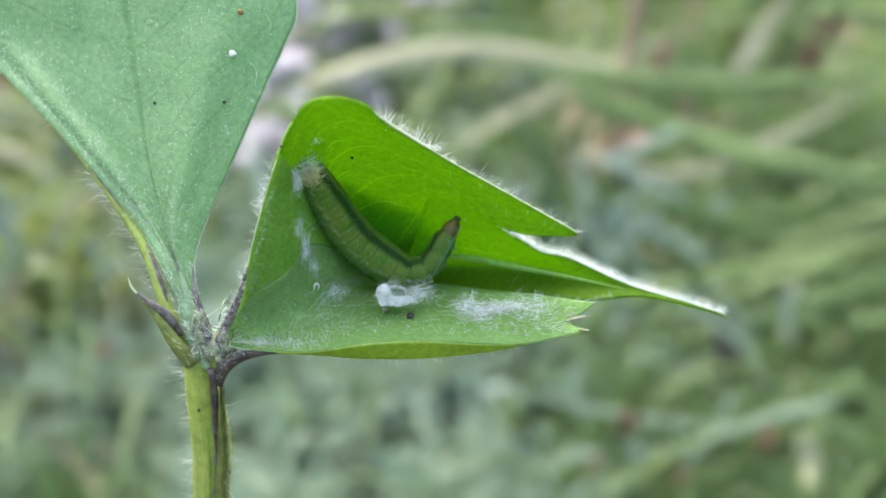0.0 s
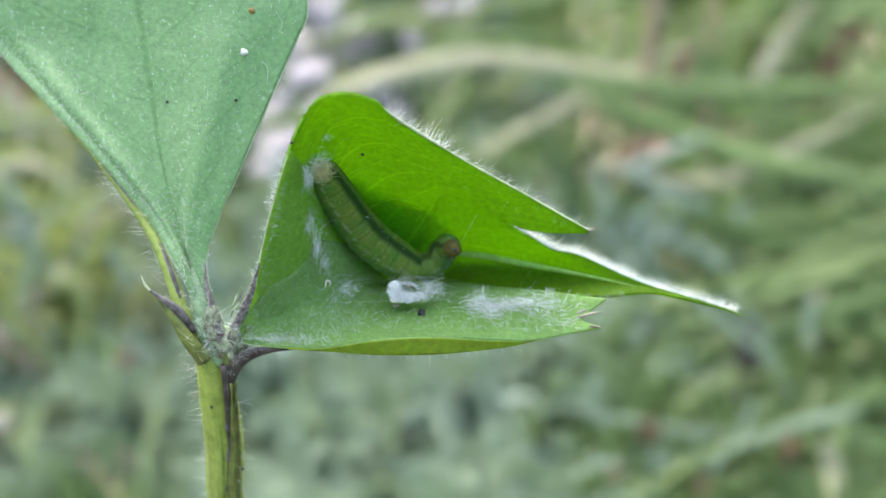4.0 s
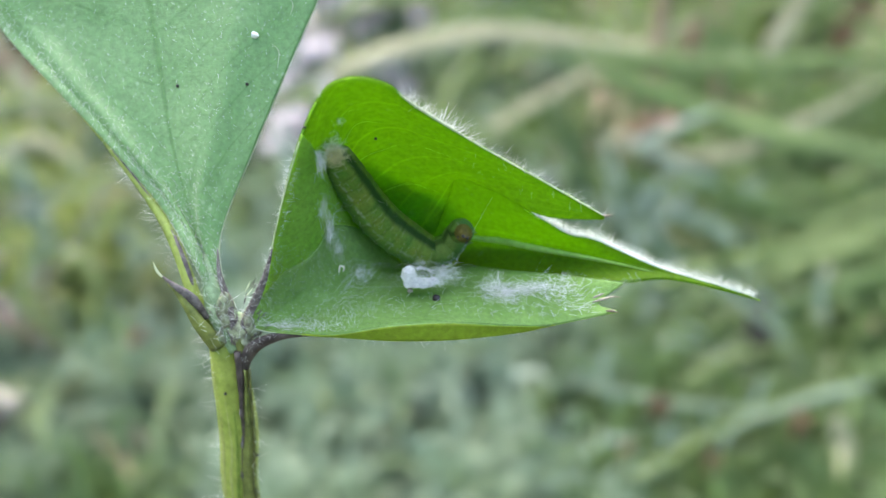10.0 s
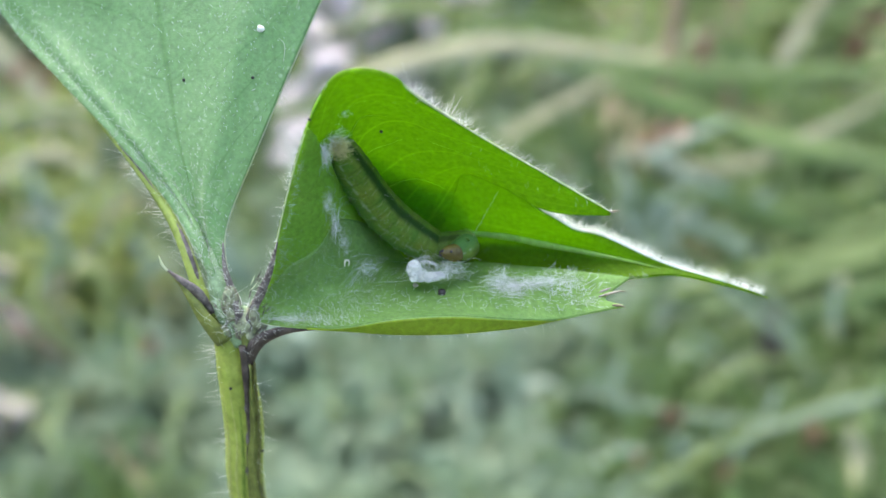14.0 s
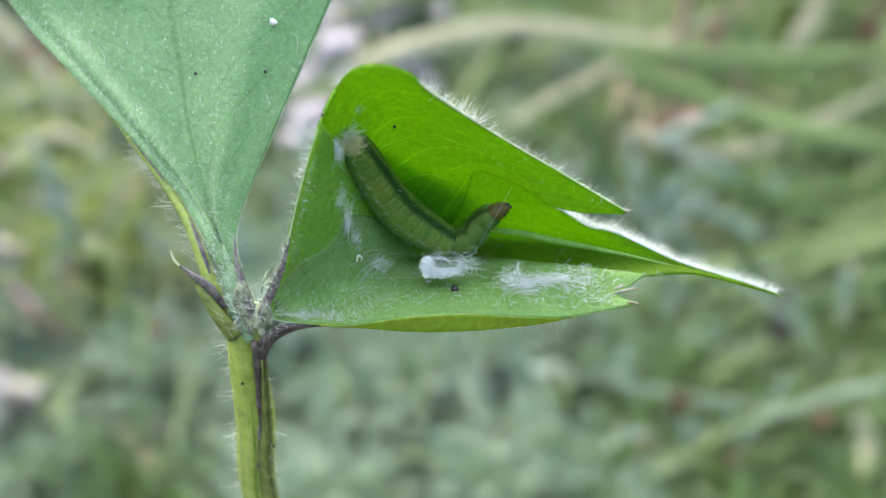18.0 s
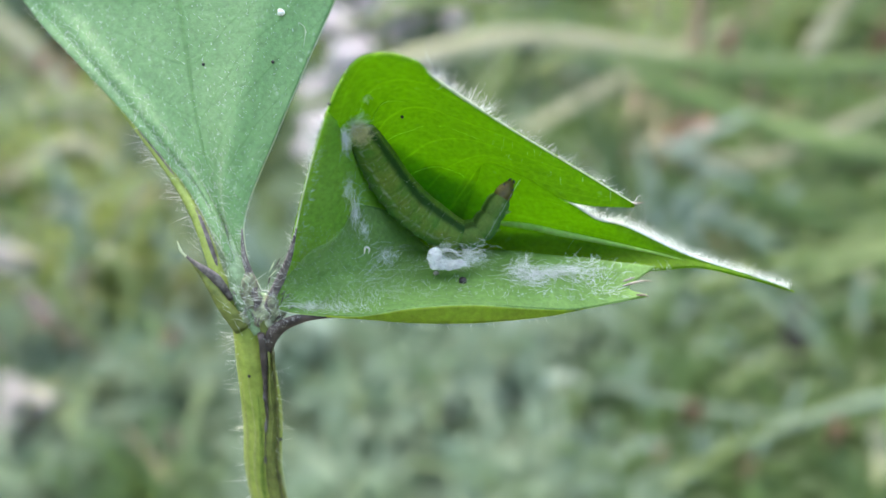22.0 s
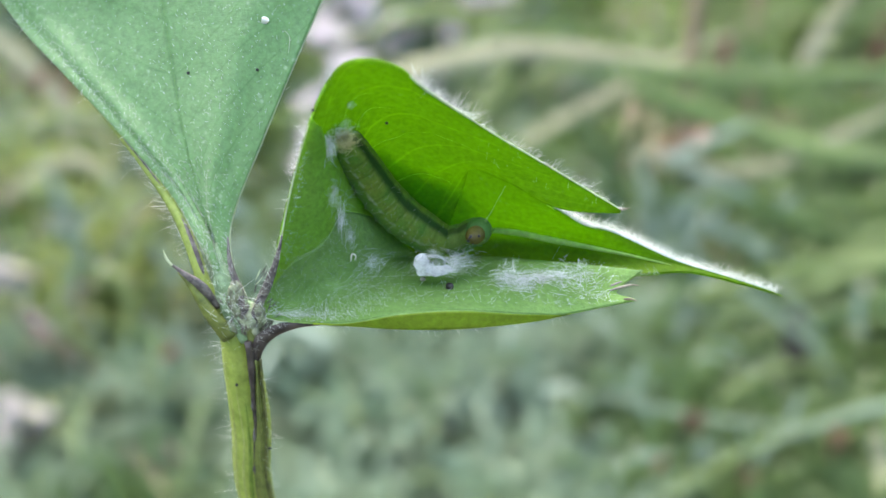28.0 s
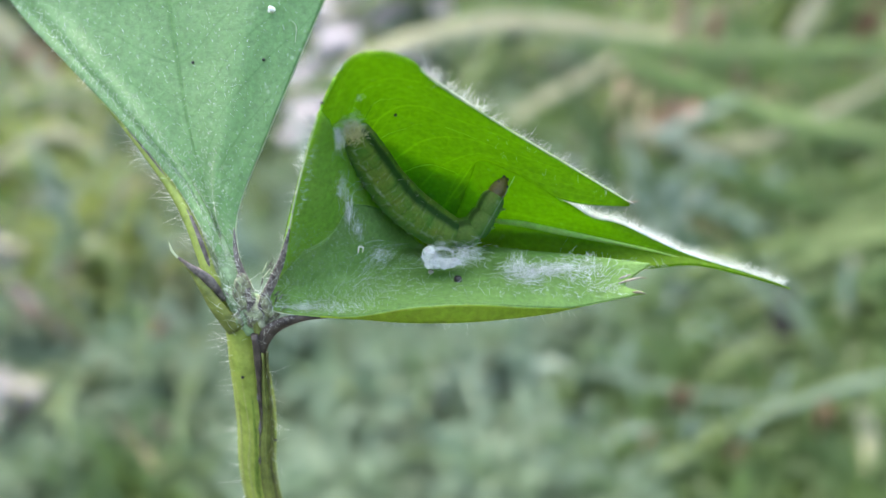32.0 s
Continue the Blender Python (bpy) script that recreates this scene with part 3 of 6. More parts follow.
part("stipule", mm(tube(even([(-0.88, -0.1, -0.11), (-1.53, -0.2, 0.99), (-1.95, -0.12, 1.76), (-2.35, -0.02, 2.4), (-2.8, 0.1, 2.85)], 14), [0.42, 0.36, 0.28, 0.18, 0.03], 10, 0.6)), STEM_OLIVE, sprig, "olive green pointed stipule")


def edge_hairs(line, out_ways, count, length, seed, width=0.011, spread=0.5, out=0.0):
    """Hairs along a margin; out_ways is one direction or a function of the share of the way."""
    r = random.Random(seed)
    made = []
    n = len(line) - 1
    for _ in range(count):
        u = r.random()
        i = min(int(u * n), n - 1)
        root = line[i] + (line[i + 1] - line[i]) * (u * n - i)
        way = np.array(out_ways(u) if callable(out_ways) else out_ways, float)
        way = way / np.linalg.norm(way) + np.array([r.uniform(-1, 1) * spread for _ in range(3)])
        made.append(hair(root + way / np.linalg.norm(way) * out, way, length * r.uniform(0.45, 1.15), width, 0.5, r))
    return joined(made)


def face_hairs(g, count, length, seed, width=0.008, lean=(0.3, -0.5, 0.4), s_range=(0, 1), t_range=(0, 1)):
    """Short hairs that lie on a blade."""
    r = random.Random(seed)
    nrm = grid_normals(g)
    made = []
    for _ in range(count):
        s, t = r.uniform(*s_range), r.uniform(*t_range)
        root, n = on_grid(g, s, t), on_grid(nrm, s, t)
        n = n if n[2] * 0.4 - n[1] * 0.9 > 0 else -n
        way = n * 0.5 + np.array(lean) + np.array([r.uniform(-0.4, 0.4) for _ in range(3)])
        made.append(hair(root + n * 0.07, way, length * r.uniform(0.5, 1.2), width, 0.3, r))
    return joined(made)


def vein(g, st, radius, mat, parent, lift=0.0, label=""):
    nrm = grid_normals(g)
    nrm = np.where((nrm[..., 2:] * 0.4 - nrm[..., 1:2] * 0.9) > 0, nrm, -nrm)
    pts = [on_grid(g, s, t) + on_grid(nrm, s, t) * lift for s, t in curve(st, 24)]
    return part("vein", mm(tube(pts, [radius, radius * 0.8, radius * 0.4], 6)), mat, parent, label)


# upright leaflet that closes no web: broad, cupped along its midrib
UP_RAILS = [
    [(-0.66, 0.18, 1.40), (-1.86, 0.92, 3.52), (-3.27, 2.34, 5.37), (-5.56, 3.72, 7.68), (-8.04, 5.3, 9.72), (-10.39, 7.0, 11.59), (-11.99, 8.0, 14.27), (-11.58, 9.5, 17.71), (-5.70, 10.62, 20.55)],
    [(-0.53, 0.10, 1.36), (-1.50, 0.86, 3.58), (-2.74, 2.25, 5.51), (-4.71, 3.60, 7.86), (-7.00, 5.15, 10.01), (-8.96, 6.81, 11.94), (-10.00, 7.80, 14.43), (-9.39, 9.35, 17.76), (-5.55, 10.62, 20.54)],
    [(-0.37, 0.10, 1.25), (-1.44, 1.33, 3.62), (-2.20, 2.42, 6.01), (-2.73, 3.35, 7.95), (-3.09, 4.33, 10.12), (-3.43, 5.30, 12.29), (-3.80, 6.17, 14.71), (-4.14, 7.18, 17.98), (-4.65, 7.90, 20.66)],
    [(-0.21, 0.00, 1.31), (-1.13, 1.00, 3.78), (-1.30, 1.63, 5.82), (-0.93, 2.31, 8.06), (-0.40, 3.13, 10.46), (0.10, 3.91, 12.61), (0.24, 4.83, 14.94), (-0.92, 6.35, 18.06), (-4.50, 7.85, 20.66)],
    [(-0.07, 0.00, 1.23), (-0.66, 0.71, 3.13), (-0.56, 1.33, 4.80), (0.67, 2.31, 7.57), (1.94, 3.40, 10.27), (3.1, 4.43, 12.65), (3.56, 4.85, 13.75), (3.25, 5.35, 15.0), (1.29, 7.07, 18.21), (-4.58, 8.50, 20.64)],
]
g_up = loft(UP_RAILS, 90, 64)


def pleated(g):
    """Shallow pleats that fan out from the midrib, deeper on the outer half."""
    n = grid_normals(g)
    made = g.copy()
    for i in range(g.shape[0]):
        for j in range(g.shape[1]):
            s, t = i / (g.shape[0] - 1), j / (g.shape[1] - 1)
            off = abs(t - 0.5) * 2
            deep = (0.085 if t < 0.5 else 0.04) * min(1, s * 4) * off * (1.05 - off) * 3
            made[i, j] += n[i, j] * deep * math.sin(6.28 * (2.3 * off - 1.1 * s + 0.4 * noise.noise(Vector((s * 5, t * 5, 0)))))
    return made


g_up = pleated(g_up)
leaf_up = blade("leaflet", g_up, 0.16, LEAF, sprig, "broad pale green leaflet with a silky sheen")
for k, line in ((0, g_up[:, 0]), (1, g_up[:, -1])):
    part("margin", mm(tube(line, 0.055 if k else 0.045, 6)), MARGIN, leaf_up, "thin pale margin")
part("hairs", mm(joined([edge_hairs(g_up[2:66, 0], (-0.7, 0.2, -0.1), 90, 0.42, 1, 0.005), edge_hairs(g_up[:64, -1], (0.45, -0.2, 0.4), 120, 0.22, 2, 0.008, 0.6)])), HAIR, leaf_up, "white margin hairs", "stuff")
part("down", mm(joined([face_hairs(g_up, 1300, 0.15, 3, 0.011, (0.15, -0.35, 0.5), (0.05, 0.78), (0.08, 0.97)), face_hairs(g_up, 420, 0.2, 4, 0.006, (0.2, -0.35, 0.6), (0.04, 0.78), (0.05, 0.97)), face_hairs(g_up, 90, 0.26, 5, 0.006, (0.1, -0.4, 0.5), (0.03, 0.25), (0.1, 0.97)), face_hairs(g_up, 260, 0.16, 6, 0.006, (0.25, -0.3, 0.6), (0.2, 0.78), (0.16, 0.3)), face_hairs(g_up, 900, 0.24, 7, 0.0055, (0.3, -0.2, -0.6), (0.06, 0.7), (0.02, 0.34)), face_hairs(g_up, 260, 0.24, 8, 0.009, (0.1, -0.3, 0.6), (0.04, 0.3), (0.15, 0.85))])), HAIR, leaf_up, "fine lying white hairs", "stuff")

vein(g_up, [(0.03, 0.5), (0.25, 0.5), (0.5, 0.5), (0.85, 0.5)], 0.034, RIB_GREEN, leaf_up, 0.062, "thin green midrib")
for t0, t1, s0 in ((0.49, 0.33, 0.2), (0.51, 0.66, 0.2), (0.49, 0.22, 0.3), (0.51, 0.78, 0.32), (0.49, 0.25, 0.42), (0.51, 0.72, 0.45)):
    vein(g_up, [(s0, t0), (s0 + 0.12, (t0 * 2 + t1) / 3), (s0 + 0.3, t1)], 0.013, RIB_GREEN, leaf_up, 0.066, "faint side vein")

# back leaflet: stands behind the caterpillar and arches over it
BACK_RAILS = [
    [(1.11, -0.2, 2), (1.91, -0.6, 5.27), (3.12, -0.8, 9.26), (4.26, -1.3, 11.52), (5.43, -1.6, 12.09), (6.67, -1, 11.6), (7.34, -0.3, 10.78), (9.86, 0.5, 8.83), (12.45, 1.2, 7.04), (15.48, 1.8, 5.01)],
    [(1.1, -0.2, 1.98), (2.09, 0.2, 4.41), (3.64, 0.7, 7.43), (4.71, 1, 9.23), (5.82, 1.3, 9.48), (7.05, 1.5, 9.06), (8.3, 1.6, 8.31), (10.62, 1.7, 7.15), (12.76, 1.7, 6.19), (15.48, 1.8, 4.95)],
    [(1.08, -0.1, 1.9), (2.12, 0.9, 3.3), (3.72, 2.3, 4.77), (5.13, 3.3, 5.92), (6.58, 3.5, 6.25), (8.05, 2.95, 6.55), (9.51, 2.25, 6.85), (11.3, 1.95, 6.35), (13.19, 1.9, 5.6), (15.48, 1.8, 4.93)],
    [(1.09, 0, 1.82), (2.2, 1.4, 2.39), (3.8, 3.2, 2.75), (5.22, 4.6, 2.95), (7, 5, 3.47), (8.3, 4.3, 5.0), (9.35, 2.85, 6.5), (10.95, 2.2, 6.16), (12.8, 2.1, 5.2), (15.48, 1.8, 4.9)],
    [(1.11, 0, 1.76), (2.24, 1.2, 1.81), (3.79, 2.6, 1.38), (5.47, 3.8, 1.17), (7.38, 4.7, 1.67), (8.3, 4.9, 2.8), (8.95, 4.3, 4.95), (9.3, 3.3, 6.2), (10.78, 2.45, 6.0), (11.64, 2.3, 5.56), (12.5, 2.28, 5.05), (13.6, 2.2, 4.8), (15.49, 1.8, 4.88)],
]
g_back = loft(BACK_RAILS, 90, 40)
leaf_back = blade("leaflet", g_back, 0.16, LEAF_THIN, sprig, "bright green leaflet arched over and lit through")
part("margin", mm(tube(g_back[2:36, 0], 0.035, 6)), VEIN, leaf_back, "pale leaf margin")
part("margin", mm(tube(g_back[50:64, 0], [0.02, 0.075, 0.06, 0.03], 6)), MARGIN, leaf_back, "white felted turned-up margin")
part("margin", mm(tube(g_back[62:, 0], 0.03, 6)), MARGIN, leaf_back, "pale leaf margin")
for st, wide in (([(0.389, 0.3), (0.411, 0.275), (0.444, 0.25), (0.489, 0.25)], 0.028), ([(0.38, 0.42), (0.4, 0.4), (0.467, 0.375), (0.5, 0.35), (0.578, 0.3)], 0.02), ([(0.38, 0.6), (0.4, 0.575), (0.467, 0.55), (0.511, 0.575), (0.544, 0.675), (0.55, 0.74)], 0.03), ([(0.36, 0.22), (0.42, 0.18), (0.5, 0.17)], 0.018), ([(0.578, 0.3), (0.66, 0.28), (0.76, 0.3)], 0.016)):
    vein(g_back, st, wide * 0.6, VEIN, leaf_back, 0.074, "pale side vein")
part("mucro", mm(tube(even([(15.38, 1.8, 5.01), (15.62, 1.8, 5.03), (15.9, 1.8, 5.08)], 6), [0.09, 0.05, 0.01], 6)), DRY, leaf_back, "dry brown leaf tip")
part("hairs", mm(joined([
    edge_hairs(g_back[20:38, 0], (-0.8, -0.2, 0.3), 14, 0.5, 11, 0.007),
    edge_hairs(g_back[51:63, 0], (0.5, 0.0, 0.8), 115, 0.66, 12, 0.007, 0.7),
    edge_hairs(g_back[62:, 0], (0.8, 0.0, 0.45), 150, 0.46, 14, 0.0062, 0.75),
    face_hairs(g_back, 26, 0.26, 13, 0.003, (0.15, -0.4, -0.6), (0.66, 0.97), (0.03, 0.4)),
])), HAIR, leaf_back, "white margin hairs", "stuff")

# lower leaflet: folded along its midrib, the near half a floor, the far half a low wall
NEAR_RAILS = [
    [(3.29, -0.95, 9.69), (2.79, -0.85, 8.24), (2.23, -0.75, 6.43), (1.6, -0.6, 4.14), (0.86, -0.42, 1.98), (0.82, -0.45, 1.0), (2.83, -1.1, 1.06), (4.39, -1.6, 1.34), (6.49, -2.1, 1.98), (8.75, -2, 2.07), (11.06, -1.4, 1.6), (12.84, -0.9, 1.27), (14.39, -0.6, 1.42), (15.9, -0.4, 1.68)],
    [(3.37, -0.9, 9.59), (3.05, -0.6, 7.92), (2.68, -0.45, 6.06), (2.2, -0.3, 4), (1.83, -0.1, 2.08), (2.39, -0.3, 1.26), (3.61, -0.6, 1.37), (5.04, -0.9, 1.69), (6.8, -1.1, 1.96), (8.87, -1.1, 2.01), (11.09, -0.7, 1.79), (12.88, -0.4, 1.58), (14.29, -0.35, 1.58), (15.78, -0.3, 1.66)],
    [(3.45, -0.8, 9.42), (3.45, -0.2, 7.53), (3.41, 0.1, 5.58), (3.2, 0.3, 3.59), (3.12, 0.4, 2.22), (3.77, 0.3, 1.74), (4.73, 0.3, 1.79), (5.91, 0.4, 1.9), (7.34, 0.5, 1.96), (9.01, 0.5, 2.04), (11.02, 0.35, 2.14), (12.91, 0.2, 2.11), (14.09, 0.05, 1.93), (15.2, 0, 1.82)],
    [(3.53, -0.6, 9.19), (3.73, 0.2, 7.37), (3.93, 0.6, 5.99), (4.18, 1, 4.55), (4.51, 1.4, 3.38), (5.12, 1.9, 2.5), (5.95, 2.3, 2.08), (7.05, 2.6, 1.94), (8.54, 2.7, 1.89), (10.02, 2.2, 2.08), (11.44, 1.5, 2.37), (13.34, 1.1, 2.46), (14.73, 0.75, 2.47), (16.16, 0.45, 2.46)],
    [(3.55, 0.1, 8.55), (4.16, 1.6, 6.54), (4.7, 2.7, 4.86), (5.71, 3.5, 3.14), (6.59, 3.8, 2.02), (7.01, 4, 1.59), (7.36, 4.1, 1.4), (7.51, 4.2, 1.38), (8.93, 4.3, 1.44), (10.31, 3.4, 1.82), (11.63, 2.4, 2.14), (13.45, 1.7, 2.3), (14.83, 1.1, 2.38), (16.18, 0.5, 2.43)],
]
RIM_RAILS = [NEAR_RAILS[0][6:12] + [(13.3, -0.82, 1.3)], [(2.83, -1.15, 1.03), (4.38, -1.5, 1.16), (6.46, -1.8, 1.16), (8.76, -1.75, 1.14), (10.8, -1.25, 1.05), (12.2, -1.0, 1.12), (13.2, -0.85, 1.3)]]
g_near = loft(NEAR_RAILS, 130, 40, False)


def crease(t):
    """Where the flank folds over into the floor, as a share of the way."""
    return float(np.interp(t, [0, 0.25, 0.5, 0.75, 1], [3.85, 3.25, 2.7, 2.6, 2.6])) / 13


# one sheet cut at the crease; the flank's tint stands in for lit-through leaf
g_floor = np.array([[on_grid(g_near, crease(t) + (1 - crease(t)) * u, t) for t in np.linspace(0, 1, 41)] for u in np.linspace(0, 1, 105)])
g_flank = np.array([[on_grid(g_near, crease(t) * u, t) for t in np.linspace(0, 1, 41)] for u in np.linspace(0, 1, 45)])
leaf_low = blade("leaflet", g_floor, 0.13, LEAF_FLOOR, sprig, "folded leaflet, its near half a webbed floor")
part("crease", mm(tube(g_floor[0, 2:34] - np.array((0, 0.05, 0)), [0.02, 0.035, 0.015], 6)), PALE_VEIN, leaf_low, "pale crease between flank and floor")
blade("leaflet_flank", g_flank, 0.13, LEAF_FLANK, leaf_low, "upturned flank of the folded leaflet, light through it put into its tint")
part("curled_rim", mm(shell(loft(RIM_RAILS, 40, 6), 0.08)), RIM, leaf_low, "yellow-green curled margin")
part("margin", mm(tube(g_near[2:56, 0] - np.array((0.02, 0.04, 0)), [0.02, 0.03, 0.03, 0.02], 6)), MARGIN, leaf_low, "thin pale margin")
part("margin", mm(tube(g_near[54:128, 0], 0.026, 6)), PALE_VEIN, leaf_low, "thin pale margin")
FAR_RAILS = [
    [(7.4, 4.8, 1.0), (9.31, 4.1, 1.21), (11.27, 2.8, 1.65), (13.73, 2.2, 1.75), (16.37, 1.8, 1.87), (18.54, 2.1, 1.88), (20.81, 2.1, 1.35), (22.69, 2, 0.78)],
    [(7.5, 4.95, 1.8), (9.33, 5.0, 1.9), (11.38, 4.4, 2.1), (13.62, 3.7, 2.15), (16.03, 2.9, 2.12), (18.37, 2.3, 1.95), (20.77, 2.15, 1.38), (22.69, 2, 0.79)],
    [(8.42, 5.03, 3.08), (9.48, 4.78, 3.38), (11.2, 4.3, 3.2), (13.0, 3.9, 2.95), (15.66, 3.1, 2.61), (18.23, 2.5, 2.01), (20.7, 2.2, 1.41), (22.68, 2, 0.81)],
    [(8.93, 4.5, 4.74), (9.63, 4.09, 4.9), (11.0, 3.5, 4.6), (12.9, 3.15, 3.9), (15.55, 3.0, 3.0), (18.15, 2.55, 2.1), (20.69, 2.25, 1.415), (22.68, 2, 0.815)],
    [(9.2, 3.7, 6.22), (9.99, 3.15, 6.28), (10.8, 2.75, 6.12), (11.66, 2.48, 5.6), (12.4, 2.3, 5.0), (13.26, 2.45, 4.41), (14.16, 2.6, 3.81), (15.5, 3.0, 3.3), (18.11, 2.6, 2.18), (20.68, 2.3, 1.42), (22.68, 2, 0.82)],
]
g_far = loft(FAR_RAILS, 80, 30)
far_half = blade("leaflet_half", g_far, 0.12, LEAF_FAR, sprig, "far half of the folded leaflet, ending in a long tip")
FAR_FREE = next(i for i in range(81) if g_far[i, -1, 0] > 12.5)
# added unseen layer that keeps light from the far half's lower band
g_low_shade = loft([[(8.6, 5.3, 1.0), (11.3, 4.9, 1.4), (13.6, 4.3, 1.6), (15.9, 3.4, 1.8)], [(8.6, 5.9, 1.9), (11.3, 5.3, 2.0), (13.6, 4.5, 2.05), (15.9, 3.4, 2.0)], [(8.6, 5.9, 2.75), (11.3, 5.1, 2.62), (13.6, 4.2, 2.45), (15.9, 3.3, 2.15)]], 40, 10)
blade("low_shade_sheet", g_low_shade, 0.13, LEAF_FLANK, far_half, "unseen sheet added behind the far half to darken its foot")
# added sheet behind the arched leaflet; it blocks light to make a dark patch
shade_patch_top = curve([(0.37, 0.64), (0.41, 0.57), (0.455, 0.55), (0.486, 0.59), (0.5, 0.69), (0.505, 0.82), (0.506, 0.98)], 30)
back_ways = grid_normals(g_back)
back_ways = np.where(back_ways[..., 1:2] > 0, back_ways, -back_ways)
g_shade_patch = np.array([[on_grid(g_back, s, t + (1 - t) * u) + on_grid(back_ways, s, t + (1 - t) * u) * (0.5 - 0.3 * u) for u in np.linspace(0, 0.999, 14)] for s, t in shade_patch_top])
blade("shade_patch_sheet", g_shade_patch, 0.06, SHADE_SHEER, far_half, "unseen sheet added behind the arched leaflet to darken a patch")
# second added sheet, set further back so the shade it makes is soft-edged
soft_shade_edge = even([(4.3, 3.4, 5.2), (4.6, 2.4, 7.1), (5.3, 3.1, 7.5), (6.3, 4.0, 7.0), (7.3, 4.35, 6.3), (8.4, 4.7, 5.6), (9.2, 5.2, 5.0), (9.6, 5.6, 4.2), (9.7, 6.0, 3.3), (9.5, 6.3, 2.5)], 30)
g_soft_shade = np.array([[p * (1 - u) + np.array((7.2, 6.6, 2.2)) * u for u in np.linspace(0, 0.98, 14)] for p in soft_shade_edge])
blade("soft_shade_sheet", g_soft_shade, 0.06, SHADE_SHEER, far_half, "unseen sheet added behind the arched leaflet for soft shade")
part("midrib", mm(tube(even([(9.4, 4.85, 2.8), (10.08, 4.45, 2.8), (11.35, 3.95, 2.86), (12.59, 3.55, 2.76), (13.82, 3.2, 2.66), (15.3, 2.85, 2.5), (16.8, 2.6, 2.27), (18.2, 2.35, 2.0)], 40), [0.1, 0.15, 0.14, 0.1, 0.06, 0.02], 10, 0.3)), FOLD_PALE, far_half, "pale midrib along the fold")
part("margin", mm(tube(g_far[FAR_FREE - 4:FAR_FREE + 2, -1] - np.array((0, 0.1, 0.02)), [0.004, 0.012, 0.03], 6)), VEIN, far_half, "thin pale margin")
part("hairs", mm(joined([
    edge_hairs(g_far[FAR_FREE:79, -1], (0.6, 0.15, 0.7), 2400, 0.4, 21, 0.006, 0.45),
    edge_hairs(g_far[FAR_FREE:FAR_FREE + 26, -1], (0.75, 0.1, 0.6), 70, 0.62, 22, 0.008, 0.5),
    edge_hairs(g_far[30:54, 0], (-0.2, -0.6, 0.5), 60, 0.4, 23, 0.006),
])), HAIR, far_half, "white felted hairs", "stuff")
part("white_edge", mm(tube(g_far[FAR_FREE - 2:80, -1] + np.array((0.0, 0.0, 0.05)), [0.015, 0.06, 0.09, 0.085, 0.06, 0.012], 8, 0.6)), HAIR, far_half, "white felted outer margin")
part("hairs", mm(joined([
    edge_hairs(even(RIM_RAILS[1], 40), (0.3, -0.2, -0.9), 46, 0.42, 24, 0.0035),
    edge_hairs(g_near[105:128, -1], (0.3, -0.2, 0.9), 44, 0.26, 25, 0.004),
    edge_hairs(g_near[2:50, 0], (-0.7, -0.3, 0.5), 110, 0.55, 28, 0.006),
    face_hairs(g_near, 220, 0.5, 26, 0.0065, (0.1, -0.5, 0.0), (0.55, 0.97), (0.18, 0.5)),
    edge_hairs(np.array([on_grid(g_near, s, 0.42) for s in np.linspace(0.58, 0.78, 30)]), (0.08, -0.9, -0.15), 64, 0.8, 41, 0.0085, 0.2, 0.06),
    edge_hairs(np.array([on_grid(g_near, s, 0.62) for s in np.linspace(0.5, 0.6, 20)]), (-0.3, -0.8, -0.1), 40, 0.6, 42, 0.0075, 0.25, 0.06),
    # down of the left floor, thickened with extra hairs to brighten its shaded part
    face_hairs(g_near, 2400, 0.2, 44, 0.0021, (0.1, -0.5, 0.3), (0.2, 0.56), (0.04, 0.75)),
    face_hairs(g_near, 300, 0.26, 27, 0.0038, (0.1, -0.5, 0.35), (0.22, 0.58), (0.05, 0.7)),
    face_hairs(g_near, 110, 0.36, 29, 0.006, (0.5, -0.5, 0.6), (0.05, 0.36), (0.02, 0.16)),
    face_hairs(g_near, 200, 0.34, 30, 0.006, (-0.1, -0.5, 0.5), (0.36, 0.56), (0.02, 0.42)),
])), HAIR, leaf_low, "white hairs", "stuff")
for pts in ([(14.91, 0, 1.9), (15.42, 0, 2.06), (15.85, 0.1, 2.11), (16.14, 0.1, 2.06)], [(15.42, -0.6, 1.82), (15.73, -0.8, 1.9), (15.92, -0.8, 1.82)], [(15.33, 0.6, 2.12), (15.81, 0.7, 2.26), (16.28, 0.8, 2.29)], [(14.68, 0.1, 1.9), (15.27, 0.2, 2.14), (15.69, 0.3, 2.22)]):
    part("dry_tip", mm(tube(even(pts, 8), [0.03, 0.07, 0.05, 0.01], 6)), DRY, leaf_low, "dry grey-brown torn tip")
# stem hairs
def silk_like(centre, count):
    """Short hairs round the joint."""
    r = random.Random(34)
    return joined([hair(np.array(centre) + np.array([r.gauss(0, 0.6), 0, r.gauss(0, 0.6)]), (r.uniform(-1, 1), -0.5, r.uniform(-0.5, 1)), r.uniform(0.3, 0.7), 0.008, 0.4, r) for _ in range(count)])


